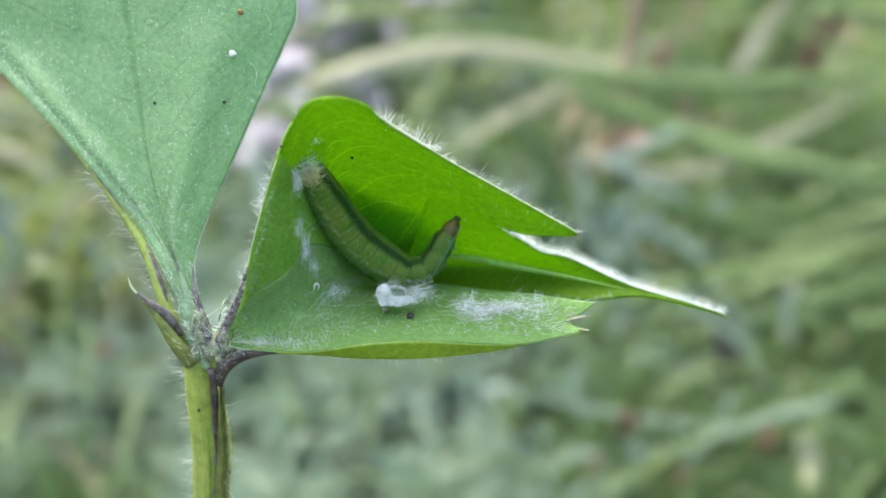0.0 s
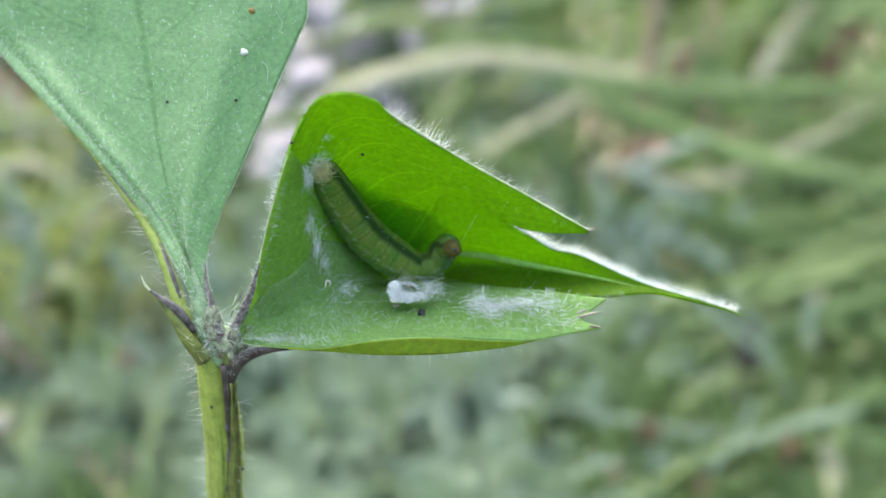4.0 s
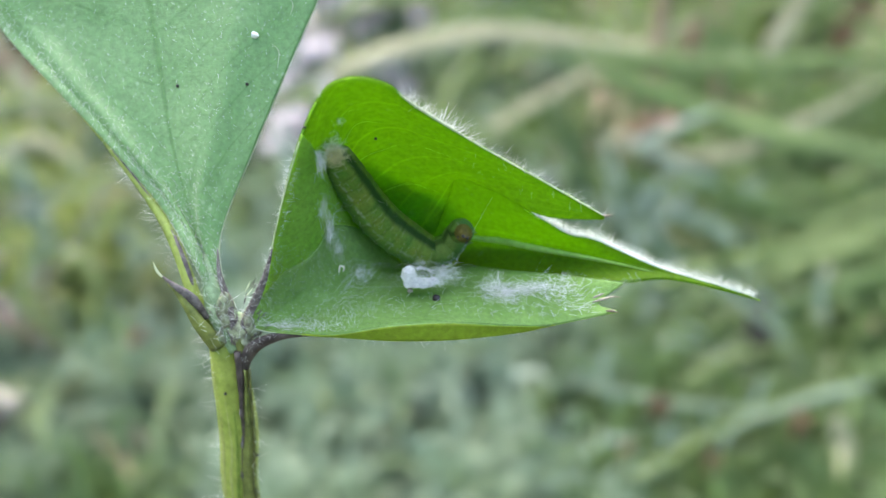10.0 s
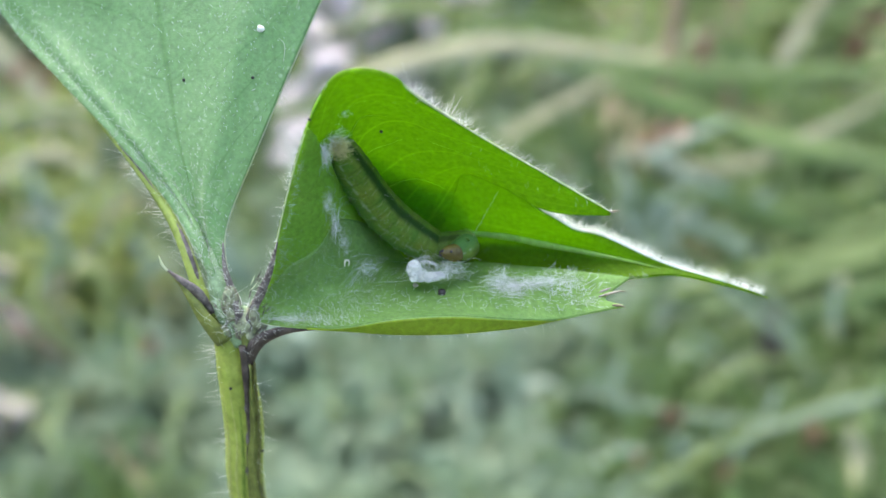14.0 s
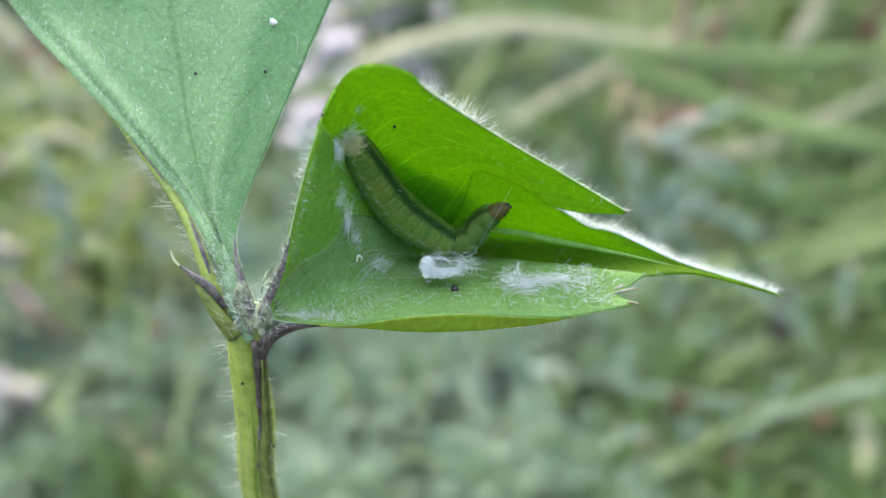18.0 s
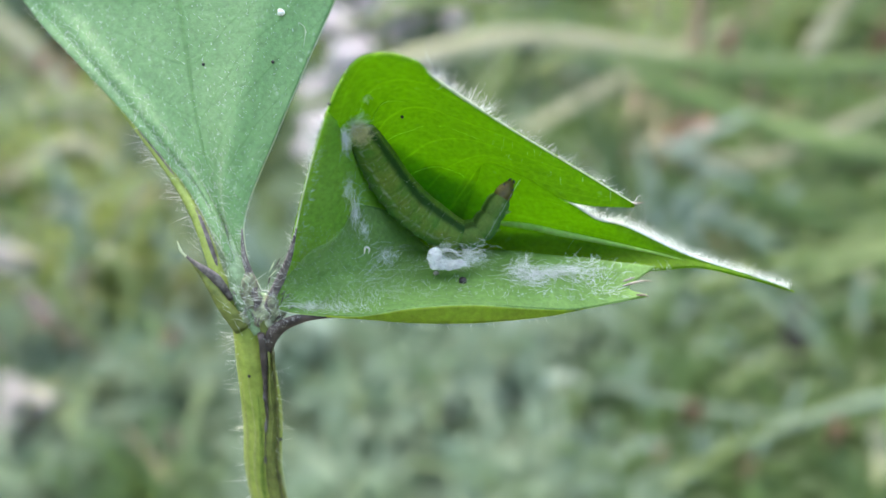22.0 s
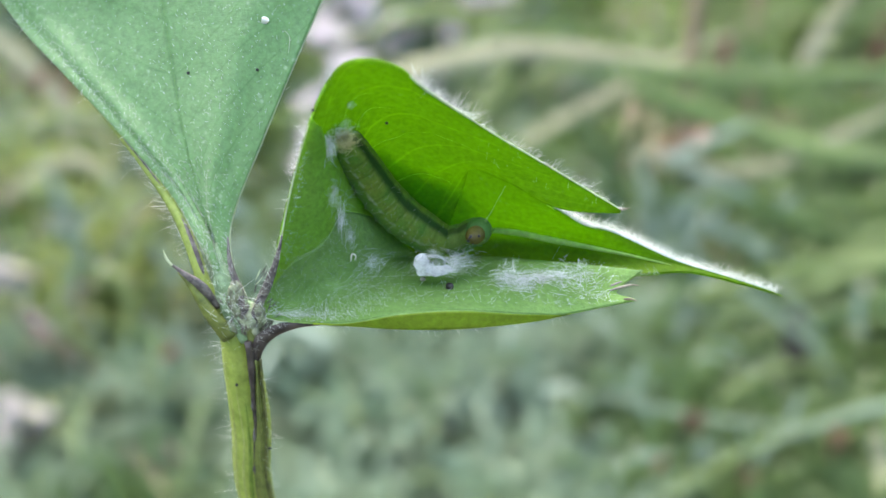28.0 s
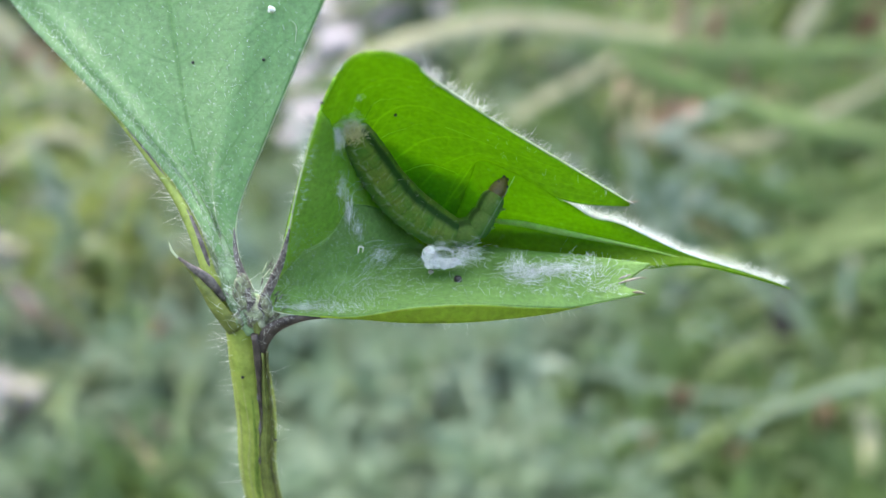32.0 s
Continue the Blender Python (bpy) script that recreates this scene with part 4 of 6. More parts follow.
stem_top = stem_line[12:]
part("stem_hairs", mm(joined([
    edge_hairs(stem_top, (-0.9, -0.2, 0.05), 120, 0.8, 31, 0.007, 0.45, 0.62),
    edge_hairs(ridge_line[10:52], (0.8, -0.4, -0.1), 60, 0.6, 32, 0.006, 0.5, 0.25),
    edge_hairs(STALK_LINE[8:28], (-0.9, -0.1, 0.15), 90, 0.75, 33, 0.006, 0.4, 0.15),
    silk_like((-0.3, -0.4, 1.31), 60),
    edge_hairs(even(stalks["back"][0], 20), (0.15, -0.6, 0.7), 110, 0.32, 35, 0.006, 0.45, 0.16),
    edge_hairs(even(stalks["left"][0], 20), (-0.2, -0.6, 0.7), 90, 0.3, 36, 0.006, 0.45, 0.16),
    edge_hairs(even(stalks["lower"][0], 20)[4:14], (0.1, -0.6, 0.7), 60, 0.32, 37, 0.006, 0.45, 0.2),
    edge_hairs(even([(-1.71, 0.5, 4.01), (-1.43, 0.2, 2.85), (-0.86, -0.2, 1.6), (-0.37, -0.4, 0.5)], 20), (-0.1, -0.7, 0.6), 80, 0.3, 38, 0.008, 0.6, 0.2),
])), HAIR, sprig, "white stem hairs", "stuff")

# ---- strands of silk ----
def silk_wound(centre, radii, count, seed, width=0.011):
    """Strands wound about a centre, part of a turn each."""
    r = random.Random(seed)
    made = []
    for _ in range(count):
        a = Vector([r.gauss(0, 1) for _ in range(3)]).normalized()
        b = a.cross(Vector([r.gauss(0, 1) for _ in range(3)])).normalized()
        w0, span, k = r.uniform(0, 6.28), r.uniform(0.7, 2.4), r.uniform(0.9, 1.12)
        line = []
        for u in np.linspace(0, 1, 7):
            d = a * math.cos(w0 + span * u) + b * math.sin(w0 + span * u)
            line.append([centre[c] + radii[c] * d[c] * k * (1 + 0.12 * u) for c in range(3)])
        made.append(tube(line, [width * 0.6, width, width * 0.3], 4))
    return joined(made)


def silk_ring(centre, radii, count, seed, width=0.004):
    """A loose open loop of strands."""
    r = random.Random(seed)
    made = []
    for _ in range(count):
        w0, span = r.uniform(-0.4, 2.2), r.uniform(0.6, 1.6)
        k, dy, ph = r.gauss(1, 0.07), r.gauss(0, 0.07), r.uniform(0, 6.28)
        made.append(tube([(centre[0] + radii[0] * k * math.cos(w0 + span * u), centre[1] + dy + 0.05 * math.sin(ph + 3 * u), centre[2] + radii[1] * k * math.sin(w0 + span * u)) for u in np.linspace(0, 1, 7)], [width * 0.5, width, width * 0.4], 4))
    return joined(made)


def silk_cloud(centre, radii, count, seed, width=0.006, length=1.0):
    """Loose wandering strands in an uneven cloud."""
    r = random.Random(seed)
    made = []
    for _ in range(count):
        p = Vector([r.gauss(0, 0.5) for _ in range(3)])
        d = Vector([r.gauss(0, 1) for _ in range(3)]).normalized()
        bend = Vector([r.gauss(0, 0.35) for _ in range(3)])
        line = []
        for k in range(8):
            line.append([centre[c] + radii[c] * p[c] for c in range(3)])
            p = p + d * 0.2 * length
            d = (d + bend + Vector([r.gauss(0, 0.25) for _ in range(3)]) - p * 0.12).normalized()
        made.append(tube(line, [width * 0.5, width * r.uniform(0.6, 1.3), width * 0.4], 4))
    return joined(made)


def silk_felt(g, spots, seed, width=0.007):
    """Wandering strands that lie on a blade; spots: share along, share across, their spread, number, length."""
    r = random.Random(seed)
    nrm = grid_normals(g)
    made = []
    for s0, t0, ds, dt, count, length in spots:
        for _ in range(count):
            s, t = r.gauss(s0, ds), r.gauss(t0, dt)
            way, lift, line = r.uniform(0, 6.28), r.uniform(0.02, 0.06), []
            turn, climb = r.uniform(-0.5, 0.5), r.uniform(-0.01, 0.07)
            for k in range(8):
                n = on_grid(nrm, s, t)
                n = n if n[2] > 0 else -n
                line.append(on_grid(g, s, t) + n * (0.07 + lift))
                s, t = s + math.cos(way) * length / 8 * 0.07, t + math.sin(way) * length / 8 * 0.22
                way, lift = way + turn + r.uniform(-0.3, 0.3), max(0.01, lift + climb)
            made.append(tube(line, [width, width, width * 0.5], 4))
    return joined(made)


def silk_strand(points, width=0.0014):
    return tube(even(points, 14), width, 5)


# ---- caterpillar ----
caterpillar = thing("caterpillar", "small translucent green caterpillar spinning silk in its leaf shelter", "caterpillar")
BODY_LINE = [(4.2, 1.15, 8.42), (4.42, 1.4, 7.71), (4.89, 1.8, 6.66), (5.48, 2.1, 5.49), (6.23, 2.3, 4.45), (7.1, 2.35, 3.69), (7.9, 2.3, 3.2), (8.24, 2.3, 3.06)]
SEGMENTS = 11
RINGS = 8
spine = even(BODY_LINE, SEGMENTS)
spine_fine = even(BODY_LINE, SEGMENTS * RINGS)


def body_radius(u):
    """Half the body's width, swelling a little within each segment."""
    f = (u * SEGMENTS) % 1.0
    swell = 0.97 + 0.03 * math.sin(math.pi * f) ** 0.6
    return float(np.interp(u, [0, 0.03, 0.08, 0.16, 0.35, 0.6, 0.82, 1.0], [0.32, 0.54, 0.68, 0.76, 0.83, 0.89, 0.87, 0.73])) * swell


def skin_piece(name, rings, us, mat, parent, label=""):
    """A sleeve of skin; rings: centre, way to the back, way to the side, radius. Its coordinates run along and round the body."""
    sides = 28
    verts, faces = [], []
    for c, back, flank, rad in rings:
        for k in range(sides + 1):
            w = math.pi * (2 * k / sides - 1)
            verts.append(np.array(c) + rad * (math.cos(w) * np.array(back) + math.sin(w) * np.array(flank)))
    for i in range(len(rings) - 1):
        for k in range(sides):
            a = i * (sides + 1) + k
            faces.append((a, a + 1, a + sides + 2, a + sides + 1))
    ob = part(name, (np.array(verts), faces), mat, parent, label)
    uv = ob.data.uv_layers.new(name="UVMap")
    index = np.empty(len(ob.data.loops), int)
    ob.data.loops.foreach_get("vertex_index", index)
    flat = np.stack([np.array(us)[index // (sides + 1)], (index % (sides + 1)) / sides], 1)
    uv.data.foreach_set("uv", flat.astype(np.float32).ravel())
    return ob


def placed(data, m):
    v = np.asarray(data[0])
    return np.array([m @ Vector(p) for p in v]), data[1]


def along(a, b, roll=0.0):
    """A frame at a whose x axis points to b and whose y axis faces away from the viewer."""
    x = (Vector(b) - Vector(a)).normalized()
    y = (Vector((0.0, 1.0, 0.0)) - x * x.y).normalized()
    z = x.cross(y)
    return Matrix.Translation(Vector(a)) @ Matrix((x, y, z)).transposed().to_4x4()


def body_ring(k):
    """The sleeve ring at the fine step k of the spine, in metres."""
    a, b = spine_fine[max(k - 1, 0)], spine_fine[min(k + 1, SEGMENTS * RINGS)]
    m = along(a, b).to_3x3()
    back = (m.col[2] * 0.82 - m.col[1] * 0.57).normalized()
    flank = m.col[0].cross(back)
    return spine_fine[k] * MM + np.array(NODE), back, flank, body_radius(k / (SEGMENTS * RINGS)) * MM


for i in range(SEGMENTS):
    ks = list(range(i * RINGS, (i + 1) * RINGS + 1))
    seg = skin_piece("tail_segment" if i == 0 else "body_segment", [body_ring(k) for k in ks], [k / (SEGMENTS * RINGS) for k in ks], SKIN, caterpillar, "cream-tipped tail end" if i == 0 else "")
    m = along(spine[i], spine[i + 1])
    step, r0 = float(np.linalg.norm(spine[i + 1] - spine[i])), body_radius((i + 0.5) / SEGMENTS)
    if i > 0:
        for a0, reach, x0 in ((rnd.uniform(0.9, 1.1), 0.08, 0.12), (rnd.uniform(1.3, 1.7), 0.05, rnd.uniform(0.3, 0.8))):
            dash = [(step * x0 + 0.02 * k, -r0 * 0.985 * math.sin(a0 + reach * k), r0 * 0.985 * math.cos(a0 + reach * k)) for k in range(5)]
            part("pale_mark", mm(placed(tube(dash, [0.006, 0.022, 0.006], 6), m)), BODY_FOLD, seg, "short pale mark")
        part("proleg", mm(placed(blob((step * 0.5, -0.2 * r0, -0.88 * r0), (0.14, 0.14, 0.15), 0.1, 6, 8), m)), SKIN_PLAIN, seg)
        bristles = []
        for _ in range(7):
            w = rnd.uniform(0.3, 2.6)
            at = np.array((step * rnd.random(), -r0 * 0.97 * math.sin(w), r0 * 0.97 * math.cos(w)))
            bristles.append(placed(hair(at, at * np.array((0, 1, 1)) + np.array((rnd.uniform(-0.4, 0.4), 0, 0)), rnd.uniform(0.14, 0.3), 0.0035, 0.3, rnd), m))
        part("bristles", mm(joined(bristles)), HAIR, seg, "few fine pale bristles", "stuff")
part("tail_tuft", mm(joined([blob((4.34, 0.85, 8.22), (0.24, 0.22, 0.2), 0.95, 14, 16, 11), blob((4.12, 0.7, 8.36), (0.16, 0.15, 0.14), 0.95, 10, 12, 12), blob((4.5, 0.6, 8.42), (0.14, 0.12, 0.12), 0.95, 10, 12, 13), silk_cloud((4.33, 0.4, 8.36), (0.42, 0.28, 0.34), 460, 59, 0.008, 0.7)])), BODY_PALE, caterpillar, "cream brown tail tuft")

# the front end: three thorax segments and a head, hinged one after the other
FRONT = (0.86, 0.84, 0.82, 0.9)
front_parts = []
for i, length in enumerate(FRONT):
    if i < 3:
        ends = np.linspace(-1, 1, 17)
        rings = []
        for u in ends:
            rad = max((0.65 - 0.055 * i - 0.03 * u) * (1 - abs(math.sin(u * math.pi / 2)) ** 3.2) ** 0.5, 0.02)
            rings.append((np.array((length * 0.5 + 0.82 * length * math.sin(u * math.pi / 2), 0, 0)) * MM, Vector((0, -0.5, 0.866)), Vector((0, -0.866, -0.5)), rad * MM))
        ob = skin_piece("thorax_segment", rings, [(11.3 + i + 0.2 * u) / 11 for u in ends], SKIN_FRONT, caterpillar, "olive and blue-green front segment")
        for side in (-1, 1):
            leg = tube([(length * 0.5, side * 0.2 - 0.1, -0.36), (length * 0.6, side * 0.24 - 0.1, -0.52), (length * 0.72, side * 0.22 - 0.1, -0.62)], [0.08, 0.05, 0.015], 6)
            part("leg", (leg[0] * MM, leg[1]), SKIN_PLAIN, ob)
    else:
        pts = [(u, 0, 0) for u in (-0.05, 0.1, 0.3, 0.5, 0.7, 0.86, 0.95)]
        skull = tube(pts, [0.34, 0.38, 0.38, 0.34, 0.25, 0.14, 0.05], 16)
        ob = part("head", (skull[0] * MM, skull[1]), HEAD, caterpillar, "glossy brown head")
        for side in (-1, 1):
            eye = blob((0.62, -0.2 + 0.05 * side, 0.2 * side), (0.06, 0.06, 0.06), 0, 6, 8)
            part("eye_spot", (eye[0] * MM, eye[1]), BLACK, ob)
            jaw = tube([(0.82, 0.0, 0.09 * side), (0.95, -0.02, 0.1 * side), (1.02, -0.02, 0.03 * side)], [0.08, 0.06, 0.02], 6)
            part("mandible", (jaw[0] * MM, jaw[1]), BLACK, ob)
    front_parts.append(ob)


# ---- silk, frass and specks on the leaf ----
wad = thing("silk_wad", "dense white tuft of silk on the folded leaf", "silk")
part("core", mm(joined([blob((7.2, 0.3, 3.08), (0.25, 0.26, 0.32), 0.8, 18, 22, 3), blob((7.36, 0.24, 2.8), (0.3, 0.26, 0.24), 0.8, 16, 20, 4), blob((7.72, 0.28, 2.68), (0.42, 0.22, 0.16), 0.8, 14, 18, 5), blob((8.15, 0.35, 2.76), (0.34, 0.18, 0.11), 0.9, 12, 16, 6)])), SILK, wad)
part("winding", mm(joined([silk_wound((7.22, 0.3, 3.08), (0.27, 0.28, 0.34), 170, 41, 0.0045), silk_wound((7.42, 0.26, 2.8), (0.36, 0.28, 0.25), 130, 63, 0.0045), silk_wound((7.82, 0.3, 2.7), (0.52, 0.25, 0.17), 130, 61, 0.0042), silk_ring((7.72, 0.3, 3.05), (0.5, 0.34), 46, 62), silk_cloud((7.42, 0.15, 3.0), (0.36, 0.28, 0.3), 260, 51, 0.0026), silk_cloud((8.1, 0.2, 2.82), (0.55, 0.25, 0.18), 230, 52, 0.0025), silk_cloud((8.55, 0.3, 3.0), (0.16, 0.16, 0.3), 70, 64, 0.003)])), SILK, wad, "wound strands", "stuff")
part("tangle", mm(joined([silk_cloud((8.77, 0.5, 3.05), (0.75, 0.35, 0.38), 165, 42, 0.0031), silk_cloud((7.64, 0.5, 3.34), (0.45, 0.3, 0.3), 54, 53, 0.0031)])), SILK, wad, "loose grey-white tangle", "stuff")
mat_right = thing("silk_mat", "white silk mat spread over the leaf floor", "silk")
part("felt", mm(silk_felt(g_near, [(0.775, 0.45, 0.012, 0.07, 60, 0.55), (0.80, 0.5, 0.018, 0.06, 50, 0.5), (0.86, 0.57, 0.03, 0.1, 70, 0.5), (0.91, 0.5, 0.035, 0.12, 70, 0.45), (0.75, 0.54, 0.02, 0.08, 20, 0.6)], 43, 0.0048)), SILK, mat_right, "", "stuff")
part("tangle", mm(joined([silk_cloud((10.86, 0.6, 2.39), (0.3, 0.3, 0.5), 135, 45, 0.0034), silk_cloud((11.42, 0.2, 2.11), (0.45, 0.25, 0.3), 360, 55, 0.0034), silk_cloud((12.33, 0.5, 2.31), (0.9, 0.35, 0.22), 260, 57, 0.0036), silk_cloud((13.2, 0.55, 2.36), (0.7, 0.3, 0.18), 150, 67, 0.0034), silk_cloud((10.66, 0.3, 2.33), (0.6, 0.25, 0.25), 105, 62, 0.0034), silk_cloud((13.74, 0.9, 2.58), (0.16, 0.14, 0.22), 45, 54, 0.0041)])), SILK, mat_right, "", "stuff")
mat_left = thing("silk_mat", "thin silk threads by the fold of the leaf", "silk")
part("felt", mm(silk_felt(g_near, [(0.36, 0.73, 0.02, 0.05, 14, 0.7), (0.14, 0.62, 0.035, 0.1, 26, 0.5), (0.22, 0.68, 0.03, 0.06, 40, 0.4), (0.42, 0.56, 0.03, 0.09, 14, 0.6), (0.5, 0.54, 0.04, 0.08, 14, 0.6), (0.4, 0.12, 0.045, 0.06, 110, 0.3), (0.47, 0.1, 0.04, 0.05, 60, 0.3)], 46, 0.0036)), SILK, mat_left, "", "stuff")
part("tangle", mm(joined([silk_cloud((5.04, 1.4, 2.58), (0.5, 0.3, 0.4), 90, 47, 0.0041), silk_cloud((3.7, 0.2, 6.16), (0.28, 0.15, 0.5), 180, 48, 0.0031), silk_cloud((3.99, 0.5, 5.08), (0.2, 0.15, 0.6), 195, 58, 0.0031), silk_cloud((4.29, 0.9, 4.08), (0.2, 0.15, 0.4), 105, 60, 0.0031)])), SILK, mat_left, "", "stuff")
tail_web = thing("silk_web", "white silk about the caterpillar's tail", "silk")
part("tangle", mm(joined([silk_cloud((3.73, 0, 8.21), (0.22, 0.2, 0.42), 285, 49, 0.0061), silk_cloud((4.11, 0.4, 8.77), (0.42, 0.3, 0.3), 165, 50, 0.0048), silk_cloud((4.61, 0.3, 9.8), (0.2, 0.1, 0.12), 36, 56, 0.0048)])), SILK, tail_web, "", "stuff")
threads = thing("silk_threads", "thin silk threads stretched between the leaf halves", "silk")
for pts in ([(9.17, 0.80, 3.32), (9.93, 1.45, 4.5), (10.73, 2.20, 5.74)], [(9.08, 0.80, 3.3), (9.99, 1.50, 4.62), (10.75, 2.20, 5.74)], [(12.55, 1.6, 2.16), (12.92, 2.4, 2.58), (13.38, 3, 2.85)], [(3.98, 0.9, 2.16), (5.9, 0.9, 2.18), (7.22, 0.6, 2.39)], [(2.53, 0.9, 2.1), (3.73, 1, 2.19), (4.94, 0.9, 2.24)], [(9.48, 0.7, 2.87), (10.43, 0.4, 2.22), (11.12, -0.3, 1.66)], [(3.93, 0.8, 6.41), (4.18, 1.2, 4.98), (4.57, 1.5, 3.28)]):
    part("thread", mm(silk_strand(pts, 0.003 if pts[0][0] < 4.5 and pts[0][2] < 3 else 0.0014)), SILK, threads)


def small_thing(name, label, category, data, mat):
    ob = new(name, mesh(name, mm(data), mat))
    return tagged(ob, label, category)


small_thing("frass_pellet", "dark brown frass pellet on the leaf floor", "frass", blob((8.37, -0.1, 2.19), (0.16, 0.14, 0.15), 0.5, 8, 10, 7), BLACK)
small_thing("frass_pellet", "brown frass pellet beside the silk tuft", "frass", blob((7.28, 0.2, 2.38), (0.13, 0.12, 0.09), 0.5, 8, 10, 8), DRY)
small_thing("egg_shell", "cream curled shell fragment on the leaf", "shell", tube(even([(4.28, 0.8, 2.95), (4.34, 0.8, 3.24), (4.51, 0.7, 3.24), (4.46, 0.7, 3.03)], 10), [0.02, 0.045, 0.04, 0.02], 7), CREAM)
for spot_at in ((5.98, 0.9, 8.86), (3.93, 0.9, 2.74), (3.41, -1.1, 10.03)):
    small_thing("dark_speck", "black speck on the green leaf", "speck", blob(spot_at, (0.07, 0.06, 0.06), 0.4, 6, 8, 2), BLACK)
def on_upright(p):
    """The point of the upright leaflet's near face that lies behind or before p."""
    flat = g_up.reshape(-1, 3)
    hit = flat[np.argmin((flat[:, 0] - p[0]) ** 2 + (flat[:, 2] - p[2]) ** 2)]
    return (p[0], hit[1] - 0.12, p[2])


for spot_at in (on_upright((-2.4, 3.5, 10.14)), on_upright((0.65, 3.1, 10.47)), (-0.7, -0.6, -2.16), (0.38, -0.35, -5.57)):
    small_thing("dark_speck", "black speck on the plant", "speck", blob(spot_at, (0.07, 0.06, 0.07), 0.4, 6, 8, 4), BLACK)
small_thing("white_fleck", "bright white fleck on the upright leaflet", "fleck", blob(on_upright((1.03, 3.6, 12.34)), (0.16, 0.08, 0.14), 0.6, 8, 10, 9), SILK)
small_thing("brown_speck", "tiny orange-brown speck on the upright leaflet", "speck", blob(on_upright((1.35, 4.2, 13.92)), (0.13, 0.06, 0.12), 0.7, 8, 10, 12), SPECK_BROWN)
for pts in ([(2.28, 4.2, 13.92), (2.55, 4.2, 13.41), (2.43, 4.2, 13.03)], [(1.71, 4.2, 11.92), (1.95, 4.2, 11.65), (1.89, 4.2, 11.02)]):
    part("curled_hair", mm(tube(even([on_upright(p) for p in pts], 10), [0.008, 0.018, 0.008], 5)), MARGIN, leaf_up, "pale curled hair lying on the blade")
small_thing("white_fleck", "small white fleck on the leaf floor", "fleck", blob((4.45, -0.9, 1.42), (0.09, 0.06, 0.1), 0.5, 6, 8, 10), SILK)

# ---- the weeds behind ----
def grass_blade(points, width, mat, label, group="background grass blades"):
    """A folded tapering blade through the points, in metres."""
    line = even(points, 24)
    tang = np.gradient(line, axis=0)
    tang /= np.linalg.norm(tang, axis=1, keepdims=True)
    side = np.cross(tang, np.array([0.0, 0.75, -0.65]))
    side /= np.maximum(np.linalg.norm(side, axis=1, keepdims=True), 1e-6)
    prof = np.interp(np.linspace(0, 1, 25), [0, 0.15, 0.6, 1], [0.7, 1, 0.85, 0.06])[:, None] * width / 2
    keel = np.cross(side, tang) * width * 0.12
    g = np.stack([line + side * prof, line + keel * prof / (width / 2), line - side * prof], 1)
    ob = new("grass_blade", mesh("grass_blade", shell(g, 0.0004), mat))
    part("midrib", tube(line + keel * 0.5, [width * 0.05, width * 0.04, width * 0.01], 5), mat, ob)
    return tagged(ob, label, "grass", group)


